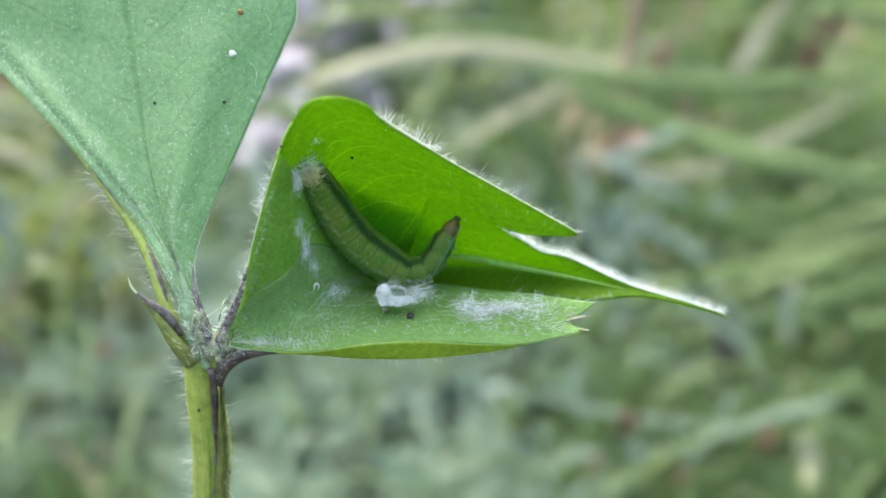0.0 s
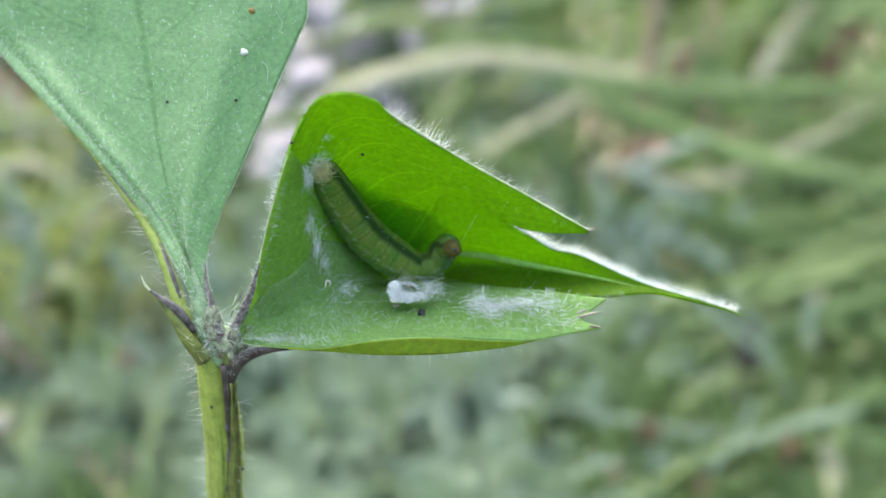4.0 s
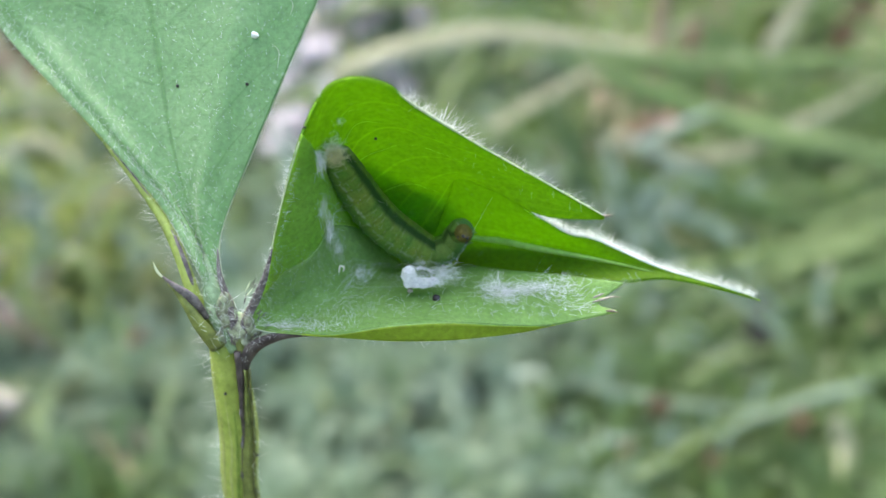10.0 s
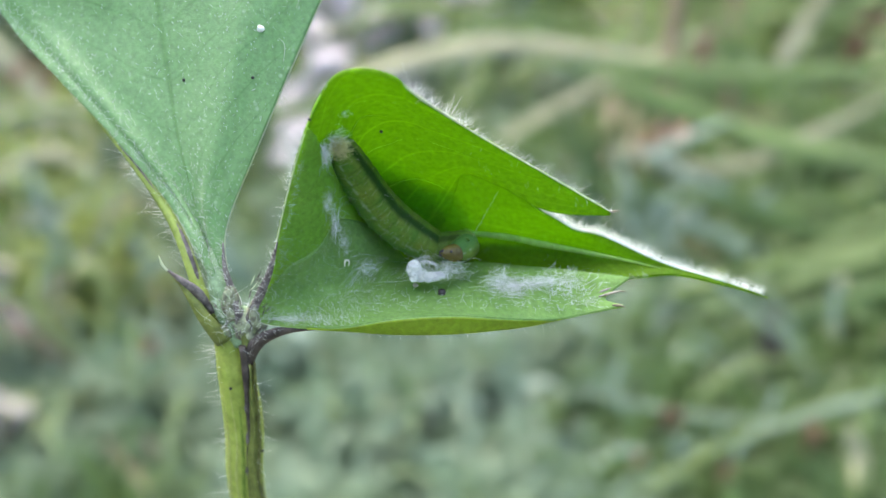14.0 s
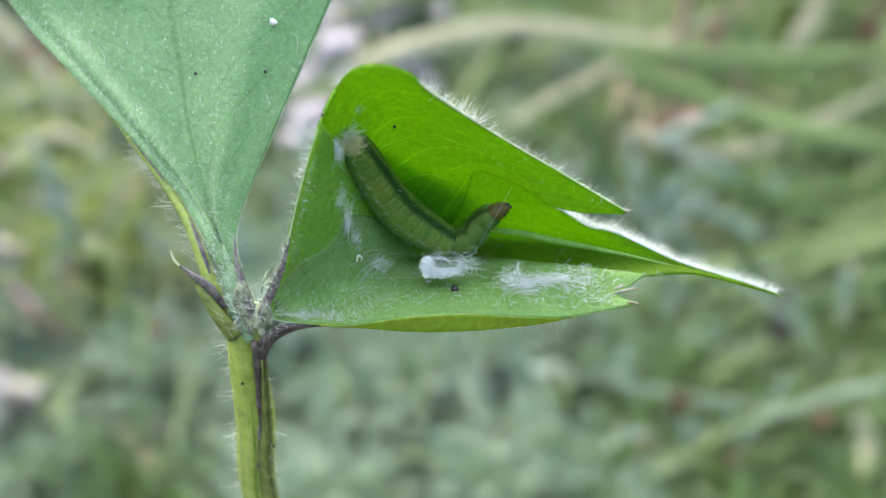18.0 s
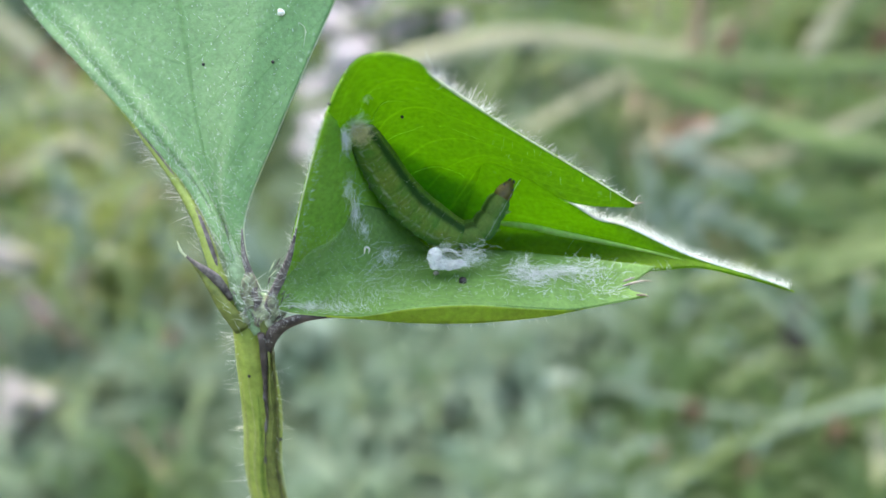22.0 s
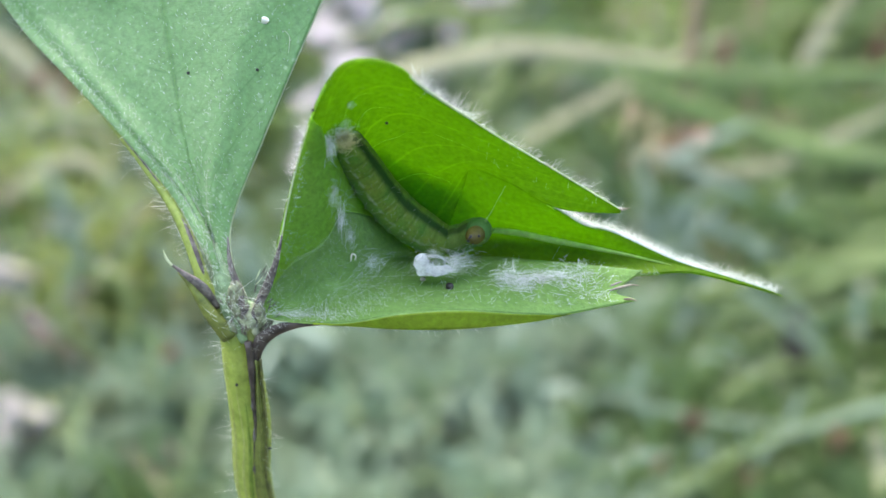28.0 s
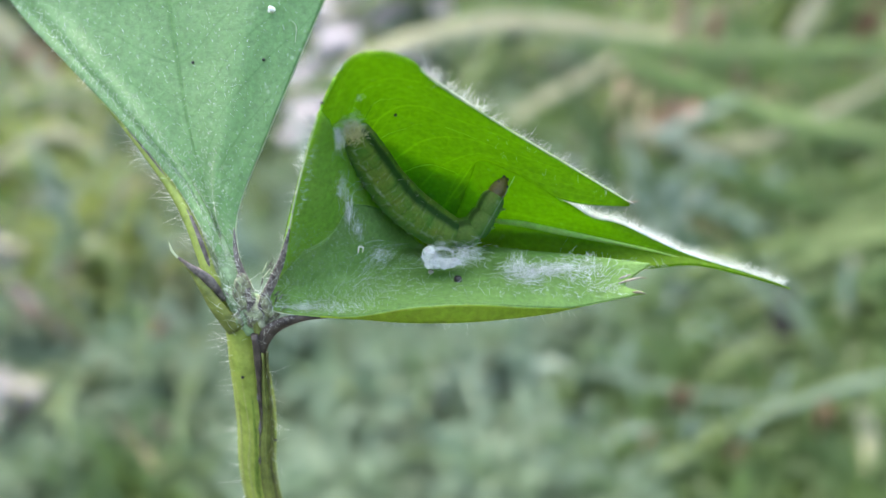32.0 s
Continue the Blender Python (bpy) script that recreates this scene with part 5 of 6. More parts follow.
BLADES = [
    ([(-0.0373, 0.4169, 0.1246), (0.0023, 0.4322, 0.1337), (0.0384, 0.4442, 0.1358), (0.0866, 0.4522, 0.1292), (0.1341, 0.4483, 0.1208)], 0.010, GRASS_PALE, "pale straw-coloured arching grass blade"),
    ([(0.0173, 0.4011, 0.0908), (0.0378, 0.4169, 0.101), (0.0813, 0.446, 0.1161), (0.1172, 0.473, 0.1266), (0.1556, 0.4981, 0.1332)], 0.0055, GRASS_PALE, "pale beige slanting grass stem"),
    ([(0.0758, 0.4298, 0.1286), (0.1161, 0.4385, 0.1236), (0.1549, 0.4379, 0.1224), (0.2114, 0.4396, 0.1259), (0.2534, 0.432, 0.1332)], 0.010, GRASS, "green arching grass blade"),
    ([(0.0788, 0.3975, 0.1302), (0.1192, 0.3914, 0.1173), (0.1516, 0.3769, 0.1099), (0.1865, 0.3646, 0.1071), (0.2338, 0.3514, 0.1025)], 0.011, GRASS, "green drooping grass blade"),
    ([(0.0879, 0.2981, 0.0827), (0.1188, 0.31, 0.0847), (0.1491, 0.3217, 0.086), (0.1808, 0.3243, 0.0917), (0.2231, 0.3275, 0.0984)], 0.006, GRASS_MID, "light green lying grass blade"),
    ([(0.0329, 0.2998, 0.039), (0.0857, 0.3051, 0.0505), (0.128, 0.3105, 0.062), (0.1808, 0.3176, 0.0773), (0.2337, 0.3248, 0.0927)], 0.009, GRASS, "broad green lying grass blade"),
    ([(0.0866, 0.4259, 0.073), (0.1315, 0.4226, 0.0658), (0.1711, 0.4215, 0.0634), (0.2239, 0.4237, 0.0682)], 0.009, GRASS, "green lying grass blade"),
    ([(0.0915, 0.3329, 0.0391), (0.1256, 0.3387, 0.0515), (0.1529, 0.3348, 0.0432), (0.1711, 0.3271, 0.0268)], 0.009, GRASS, "bent green grass blade"),
    ([(0.0563, 0.3111, 0.016), (0.1118, 0.3111, 0.016), (0.1451, 0.3167, 0.0281), (0.1983, 0.3242, 0.0442)], 0.008, GRASS, "broad green lying grass blade"),
    ([(0.1721, 0.4689, 0.1179), (0.1859, 0.4782, 0.1378), (0.2051, 0.4898, 0.1627)], 0.009, GRASS_PALE, "pale upright grass blade"),
    ([(-0.0147, 0.4457, 0.0681), (0.0187, 0.4813, 0.097), (0.0368, 0.5156, 0.1232), (0.0433, 0.5407, 0.1535)], 0.006, GRASS, "thin green grass blade"),
    ([(-0.1923, 0.3874, 0.1087), (-0.1685, 0.3924, 0.1194), (-0.1495, 0.3934, 0.1216), (-0.1162, 0.3904, 0.1151)], 0.005, GRASS_MID, "pale grass blade low in the weeds"),
    ([(0.1192, 0.3784, 0.0893), (0.1581, 0.3815, 0.0723), (0.1989, 0.3794, 0.0679), (0.231, 0.3794, 0.0679)], 0.008, GRASS, "green lying grass blade"),
    ([(0.0925, 0.4527, 0.083), (0.1447, 0.448, 0.073), (0.1941, 0.4562, 0.0905), (0.2436, 0.4666, 0.1129)], 0.008, GRASS_PALE, "pale crossing grass blade"),
    ([(-0.2413, 0.5181, 0.1286), (-0.2117, 0.5068, 0.1044), (-0.1999, 0.4955, 0.0803), (-0.194, 0.4805, 0.0481)], 0.010, GRASS_PALE, "pale bent grass blade among yellow weeds"),
    ([(-0.218, 0.4434, 0.0631), (-0.1878, 0.4515, 0.0805), (-0.1685, 0.4492, 0.0755), (-0.1466, 0.4411, 0.0581)], 0.009, GRASS_PALE, "pale arched grass blade among yellow weeds"),
    ([(0.0983, 0.273, 0.0999), (0.1112, 0.2683, 0.0898), (0.1216, 0.2626, 0.0825), (0.1298, 0.2539, 0.0708)], 0.0036, GREY_LEAF, "pale grey-green bent blade"),
    ([(0.0514, 0.2539, 0.0708), (0.0831, 0.2466, 0.067), (0.105, 0.2413, 0.0674), (0.128, 0.2416, 0.0682)], 0.0022, GREY_LEAF, "thin pale lying blade"),
    ([(0.0634, 0.2109, 0.0615), (0.0901, 0.2289, 0.0645), (0.1174, 0.2416, 0.0682), (0.1478, 0.2496, 0.0735)], 0.003, GRASS_MID, "thin green crossing blade"),
    ([(0.1276, 0.215, 0.0584), (0.1348, 0.2303, 0.0676), (0.1457, 0.2454, 0.0762), (0.1586, 0.2565, 0.0881)], 0.003, GRASS, "narrow green leaning grass blade"),
    ([(0.0873, 0.2446, 0.0746), (0.1011, 0.2519, 0.0783), (0.1155, 0.2534, 0.0816), (0.1334, 0.2527, 0.08)], 0.0025, GRASS_MID, "thin light green blade"),
    ([(0.1642, 0.331, 0.035), (0.1702, 0.3494, 0.0509), (0.1786, 0.3693, 0.0699)], 0.006, GRASS_PALE, "thin pale upright grass stem"),
    ([(-0.1179, 0.2835, 0.0988), (-0.1093, 0.2843, 0.1005), (-0.1046, 0.2811, 0.0937), (-0.1050, 0.2763, 0.0833), (-0.1103, 0.2731, 0.0764)], 0.0042, YELLOW_LEAF, "curled yellow-green weed leaf in the weeds"),
    ([(-0.1370, 0.2981, 0.0827), (-0.1329, 0.2947, 0.0754), (-0.1269, 0.2913, 0.0682), (-0.1229, 0.2879, 0.0609)], 0.0042, YELLOW_LEAF, "yellow-green bent weed leaf in the weeds"),
    ([(-0.1656, 0.3514, 0.1025), (-0.1567, 0.3528, 0.1055), (-0.1456, 0.3510, 0.1015), (-0.1367, 0.3477, 0.0945)], 0.0077, YELLOW_LEAF, "broad yellow-green weed leaf in the weeds"),
    ([(-0.1611, 0.3486, 0.0965), (-0.1523, 0.3500, 0.0995), (-0.1434, 0.3496, 0.0985)], 0.0070, YELLOW_LEAF, "broad yellow-green weed leaf in the weeds"),
    ([(-0.1829, 0.4449, 0.1137), (-0.1697, 0.4416, 0.1065), (-0.1591, 0.4360, 0.0945), (-0.1512, 0.4293, 0.0801)], 0.0049, GRASS_PALE, "pale dry blade in the weeds"),
    ([(-0.1987, 0.4393, 0.1017), (-0.1829, 0.4404, 0.1041), (-0.1644, 0.4388, 0.1005)], 0.0063, GRASS_PALE, "pale dry blade in the weeds"),
    ([(-0.1212, 0.3514, 0.1025), (-0.1234, 0.3449, 0.0884), (-0.1279, 0.3383, 0.0744)], 0.0030, GREY_LEAF, "pale upright weed stem in the weeds"),
    ([(-0.0970, 0.2771, 0.0850), (-0.0922, 0.2620, 0.0764), (-0.0920, 0.2473, 0.0686)], 0.0030, GREEN_LEAF, "dull green upright weed leaf in the weeds"),
    ([(-0.0708, 0.2411, 0.0789), (-0.0734, 0.2276, 0.0736), (-0.0725, 0.2137, 0.0675)], 0.0030, GREEN_LEAF, "dull green upright weed leaf in the weeds"),
    ([(-0.1091, 0.2404, 0.0773), (-0.1089, 0.2276, 0.0736), (-0.1036, 0.2144, 0.0689)], 0.0035, GREEN_LEAF, "dull green upright weed leaf in the weeds"),
    ([(-0.0937, 0.2262, 0.0705), (-0.0878, 0.2240, 0.0659), (-0.0774, 0.2116, 0.0630)], 0.0025, STRAW, "thin brown lying straw in the weeds"),
    ([(0.0879, 0.4460, 0.1161), (0.0835, 0.4191, 0.1056), (0.0779, 0.3918, 0.0943)], 0.0030, STRAW, "thin tan upright stalk in the weeds"),
    ([(0.0998, 0.4438, 0.1113), (0.0936, 0.4170, 0.1010), (0.0937, 0.3907, 0.0921)], 0.0030, STRAW, "thin tan upright stalk in the weeds"),
    ([(0.1447, 0.4561, 0.1376), (0.1421, 0.4494, 0.1232), (0.1473, 0.4438, 0.1113)], 0.0070, GRASS, "dark green upright blade in the weeds"),
    ([(0.1575, 0.2855, 0.1031), (0.1408, 0.2839, 0.0997), (0.1256, 0.2815, 0.0945), (0.1122, 0.2803, 0.0919)], 0.0063, GRASS_MID, "light green lying blade in the weeds"),
    ([(0.1071, 0.2536, 0.1057), (0.1140, 0.2507, 0.0994), (0.1201, 0.2463, 0.0899)], 0.0025, GREY_LEAF, "pale grey-green slanting blade in the weeds"),
    ([(0.1334, 0.2640, 0.1044), (0.1325, 0.2595, 0.0946), (0.1343, 0.2557, 0.0865)], 0.0035, GREY_LEAF, "pale grey-green upright blade in the weeds"),
    ([(0.0635, 0.2455, 0.0884), (0.0609, 0.2419, 0.0805), (0.0670, 0.2374, 0.0710)], 0.0030, GREY_LEAF, "pale bluish weed leaf in the weeds"),
    ([(0.0164, 0.2448, 0.0868), (0.0138, 0.2404, 0.0773), (0.0153, 0.2269, 0.0720)], 0.0030, GREY_LEAF, "pale bluish weed leaf in the weeds"),
    ([(0.0338, 0.2441, 0.0852), (0.0286, 0.2389, 0.0741), (0.0365, 0.2255, 0.0690)], 0.0035, GREY_LEAF, "pale bluish weed leaf in the weeds"),
    ([(-0.0063, 0.2441, 0.0852), (-0.0010, 0.2382, 0.0726), (-0.0024, 0.2247, 0.0674)], 0.0030, GREEN_LEAF, "dull green weed leaf in the weeds"),
    ([(0.1451, 0.2404, 0.0773), (0.1245, 0.2382, 0.0726), (0.1036, 0.2352, 0.0662), (0.0809, 0.2330, 0.0615)], 0.0030, GREY_LEAF, "grey-green lying stem in the weeds"),
    ([(0.1294, 0.2276, 0.0736), (0.1328, 0.2233, 0.0644), (0.1273, 0.2109, 0.0615)], 0.0056, GRASS_PALE, "pale upright blade in the weeds"),
    ([(0.0544, 0.2534, 0.0816), (0.0472, 0.2496, 0.0735), (0.0391, 0.2360, 0.0678)], 0.0025, GREEN_LEAF, "dull green slanting leaf in the weeds"),
]
for pts, w, mat, label in BLADES:
    grass_blade(pts, w, mat, label)

r4 = random.Random(21)
for k in range(46):
    x0, y0, z0 = r4.uniform(-0.02, 0.36), r4.uniform(0.36, 0.75), r4.uniform(0.03, 0.2)
    run, rise = r4.uniform(0.07, 0.2), r4.uniform(-0.35, 0.4)
    d = np.array([1.0, r4.uniform(-0.5, 0.5), rise]) * run / 2
    c = np.array([x0, y0, min(z0, 0.2 - 0.1 * abs(rise))])
    sag = np.array([0, 0, r4.uniform(0.1, 0.28) * run])
    mat, label = r4.choice([(GRASS, "green lying grass blade"), (GRASS, "green lying grass blade"), (GRASS_MID, "light green lying grass blade"), (GRASS_MID, "light green lying grass blade"), (GRASS, "green lying grass blade")])
    grass_blade([tuple(c - d - sag), tuple(c - d * 0.4 - sag * 0.15), tuple(c + d * 0.4 - sag * 0.15), tuple(c + d - sag)], r4.uniform(0.004, 0.008), mat, label)


r5 = random.Random(33)
for k in range(84):
    left = k % 4 == 0
    c = np.array([r5.uniform(-0.17, -0.04) if left else r5.uniform(-0.03, 0.12), r5.uniform(0.29, 0.4), 0])
    c[2] = 0.055 - 0.25 * (c[1] - 0.34) + r5.uniform(-0.035, 0.03) + (c[1] - 0.3) * 0.5
    tilt, az, run = r5.uniform(0.2, 1.25), r5.uniform(0, 6.28), r5.uniform(0.012, 0.032)
    d = np.array([math.cos(az) * math.cos(tilt), 0.6 * math.sin(az) * math.cos(tilt), math.sin(tilt)]) * run
    sag = np.array([0, 0, 0.2 * run])
    mat, label = ((GREY_PALE, "pale grey-green narrow weed leaf"), (GREY_PALE, "pale grey-green narrow weed leaf"), (GREEN_LEAF, "dull green narrow weed leaf"))[k % 3]
    grass_blade([tuple(c - d), tuple(c), tuple(c + d * 0.6), tuple(c + d - sag)], r5.uniform(0.003, 0.0065), mat, label, "narrow weed leaves")


def stalk(points, width, mat, label):
    ob = new("dry_stalk", mesh("dry_stalk", tube(even(points, 20), [width / 2, width / 2.4], 8), mat))
    return tagged(ob, label, "stalk", "dry stalks in the weeds")


stalk([(0.1131, 0.4445, 0.0656), (0.1172, 0.4654, 0.1104), (0.1213, 0.4805, 0.1428), (0.1254, 0.5014, 0.1876)], 0.010, STRAW, "brown dry upright stalk")
stalk([(0.1774, 0.5169, -0.0159), (0.1741, 0.5557, 0.0672), (0.1807, 0.5916, 0.1444)], 0.006, STRAW, "thin brown dry stalk")
stalk([(0.0841, 0.4818, 0.0508), (0.096, 0.4943, 0.0776), (0.1078, 0.508, 0.1071)], 0.006, STRAW, "thin tan leaning stalk")


def dead_leaf(centre, size, seed, label, mat=None):
    g = loft([[(-1, 0.0, 0), (-0.4, 0.35, 0.2), (0.4, 0.3, 0.1), (1, 0, 0.1)], [(-1, 0, 0), (-0.4, 0, 0), (0.4, 0, -0.1), (1, 0, 0.1)], [(-1, 0, 0), (-0.4, -0.4, 0.2), (0.4, -0.3, 0.25), (1, 0, 0.1)]], 16, 8)
    turn = Euler((0.9, 0.3 * seed, 0.7 * seed)).to_matrix()
    g = np.array([[np.array(turn @ Vector(p)) * size + np.array(centre) for p in row] for row in g])
    ob = new("dead_leaf", mesh("dead_leaf", shell(g, 0.0006), mat or DEAD))
    return tagged(ob, label, "leaf", "dead leaves")


dead_leaf((0.13, 0.4949, 0.0789), 0.018, 1, "curled orange-brown dead leaf among the grass")
dead_leaf((0.1211, 0.493, 0.0749), 0.014, 3, "curled orange-brown dead leaf among the grass")
dead_leaf((0.0939, 0.2205, 0.0583), 0.010, 6, "brown dead leaf low in the weeds")
dead_leaf((0.0802, 0.2416, 0.0682), 0.008, 7, "small brown dead leaf low in the weeds")
dead_leaf((0.1245, 0.239, 0.0625), 0.011, 2, "brown dead leaf low in the weeds")
dead_leaf((-0.2132, 0.5431, 0.0877), 0.016, 5, "brown dead leaf among the weeds")
dead_leaf((0.264, 0.5949, 0.104), 0.03, 4, "brown dead leaf among the grass")
dead_leaf((0.1148, 0.4270, 0.0989), 0.0120, 11, "curled orange-brown dead leaf among the grass")
dead_leaf((0.1249, 0.4388, 0.1005), 0.0096, 13, "curled orange-brown dead leaf among the grass")
dead_leaf((0.1012, 0.4153, 0.0976), 0.0084, 14, "curled orange-brown dead leaf among the grass")
dead_leaf((0.1438, 0.5020, 0.1177), 0.0120, 15, "brown dead leaf among the grass")
dead_leaf((0.1185, 0.2262, 0.0705), 0.0066, 16, "brown dead leaf low in the weeds")
dead_leaf((0.0669, 0.2237, 0.0651), 0.0054, 17, "brown dead leaf low in the weeds")
dead_leaf((-0.1960, 0.4689, 0.1179), 0.0108, 18, "brown dead leaf among the weeds")
dead_leaf((-0.0913, 0.2731, 0.0764), 0.0042, 19, "brown dead leaf low in the weeds")
# leaf shapes in near-black, added in place of shaded gaps in the weeds
dead_leaf((-0.1425, 0.2855, 0.0794), 0.016, 21, "dark leaf shape added as a shaded gap low in the weeds", GAP_DARK)
dead_leaf((-0.0007, 0.2527, 0.0563), 0.009, 22, "dark leaf shape added as a shaded gap low in the weeds", GAP_DARK)
dead_leaf((-0.1266, 0.2345, 0.0647), 0.01, 23, "dark leaf shape added as a shaded gap low in the weeds", GAP_DARK)
dead_leaf((0.0655, 0.4259, 0.0730), 0.014, 24, "dark leaf shape added as a shaded gap among the grass", GAP_DARK)
dead_leaf((0.1260, 0.2913, 0.0682), 0.012, 25, "dark leaf shape added as a shaded gap low in the weeds", GAP_DARK)


def weed_meshes(seed, height, mat, leaf_len, leaf_w, count):
    """An upright herb: a stem and many narrow leaflets in feathery tiers."""
    r = random.Random(seed)
    st = even([(0, 0, -0.02), (r.uniform(-0.01, 0.01), r.uniform(-0.01, 0.01), height * 0.5), (r.uniform(-0.03, 0.03), r.uniform(-0.03, 0.03), height)], 16)
    leaves = []
    for k in range(count):
        u = r.uniform(0.12, 1.0)
        root = st[min(int(u * 16), 15)]
        az = r.uniform(0, 2 * math.pi)
        reach = leaf_len * r.uniform(0.5, 1.2) * (1.25 - 0.6 * u)
        way = np.array([math.cos(az), math.sin(az), r.uniform(-0.1, 0.9)])
        mid = root + way * reach * r.uniform(0.1, 0.7)
        for q in range(5):
            d = way + np.array([r.uniform(-0.9, 0.9) for _ in range(3)])
            d /= np.linalg.norm(d)
            base = root + (mid - root) * r.random()
            tip = base + d * reach * r.uniform(0.3, 0.7)
            s = np.cross(d, [r.uniform(-1, 1), r.uniform(-1, 1), r.uniform(-1, 1)])
            s /= max(np.linalg.norm(s), 1e-6)
            m = (base + tip) / 2 + np.array([0, 0, 0.1 * reach])
            leaves.append((np.array([base, m + s * leaf_w, tip, m - s * leaf_w, m + np.cross(s, d) * leaf_w * 0.3]), [(0, 1, 4), (1, 2, 4), (2, 3, 4), (3, 0, 4)]))
    return mesh("stem", tube(st, [0.0022, 0.0012], 6), STEM), mesh("foliage", joined(leaves), mat)


def weed(name, label, seed, height, mat, leaf_len=0.05, leaf_w=0.002, count=110):
    ob = thing(name, label, "weed", "weeds behind the sprig")
    a, b = weed_meshes(seed, height, mat, leaf_len, leaf_w, count)
    for nm, me in (("stem", a), ("foliage", b)):
        o = new(nm, me)
        o.parent = ob
    return ob


KINDS = [weed("feathery_weed", "low grey-green feathery weed over the soil", 61, 0.06, GREY_LEAF, 0.04, 0.0011, 260),
         weed("feathery_weed", "low grey-green bushy weed over the soil", 62, 0.045, GREY_LEAF, 0.042, 0.0014, 230),
         weed("leafy_weed", "low fresh green leafy weed over the soil", 63, 0.05, GREEN_LEAF, 0.05, 0.0017, 150),
         weed("yellow_weed", "low yellow-green weed with small leaves", 64, 0.075, YELLOW_LEAF, 0.045, 0.0022, 130),
         weed("feathery_weed", "tall grey-green feathery weed rising from the soil", 65, 0.13, GREY_LEAF, 0.05, 0.002, 150),
         weed("leafy_weed", "tall green leafy weed rising from the soil", 66, 0.12, GRASS_MID, 0.06, 0.003, 110)]
r2 = random.Random(77)
SPOTS = []
for row in range(11):
    y = 0.2 + 0.045 * row
    for col in range(-6, 7):
        SPOTS.append(((col + r2.uniform(-0.4, 0.4)) * (0.018 + 0.075 * y) * 1.15, y + r2.uniform(-0.02, 0.02), 0))
for k in range(46):
    y = r2.uniform(0.68, 1.25)
    SPOTS.append((r2.uniform(-0.62, 0.62) * (0.2 + y) * 0.8, y, 1))
for k in range(70):
    reach, turn = r2.uniform(0.35, 1.5), r2.uniform(2.5, 7.0)
    SPOTS.append((reach * math.cos(turn), reach * math.sin(turn), int(reach > 0.8)))
used = set()
for p in ((0.0121, 0.3317, 0.013), (0.0257, 0.3195, 0.0103), (0.036, 0.3422, 0.0117), (0.0031, 0.3083, 0.01), (0.0484, 0.3223, 0.0165), (0.0674, 0.3102, 0.014), (0.054, 0.2882, 0.0141), (0.0308, 0.2864, 0.0103)):
    SPOTS.append((p[0], p[1], 3))
for p in ((-0.237, 0.5579, 0.1193), (-0.2295, 0.508, 0.1071), (-0.1447, 0.3367, 0.0473), (-0.14, 0.3583, 0.0462), (-0.2, 0.545), (-0.18, 0.49), (-0.152, 0.385), (-0.235, 0.62)):
    SPOTS.append((p[0], p[1], 2))
for x, y, tall in SPOTS:
    side = x / (0.05 + abs(y))
    if tall > 1:
        pick = 3 if tall == 2 else 1
    elif tall:
        pick = r2.choice([4, 4, 5]) if side < 0 else r2.choice([5, 5, 4])
    elif side < -0.2 and y > 0.42 and r2.random() < 0.3:
        pick = 3
    elif side < -0.16:
        pick = r2.choice([0, 1, 2, 1])
    elif side < 0.12:
        pick = r2.choice([0, 0, 1, 1, 2])
    else:
        pick = r2.choice([2, 2, 1, 0])
    if side > 0.2 and pick in (0, 1) and tall < 2:
        pick = 2
    if abs(side) < 0.22 and y < 0.42 and pick == 2:
        pick = 0
    if side > 0.1 and pick == 4:
        pick = 5
    m = pose(x, y, 0, r2.uniform(-12, 12), r2.uniform(-12, 12), r2.uniform(0, 360))
    if pick not in used:
        used.add(pick)
        KINDS[pick].matrix_basis = m
    else:
        copy_thing(KINDS[pick], m)


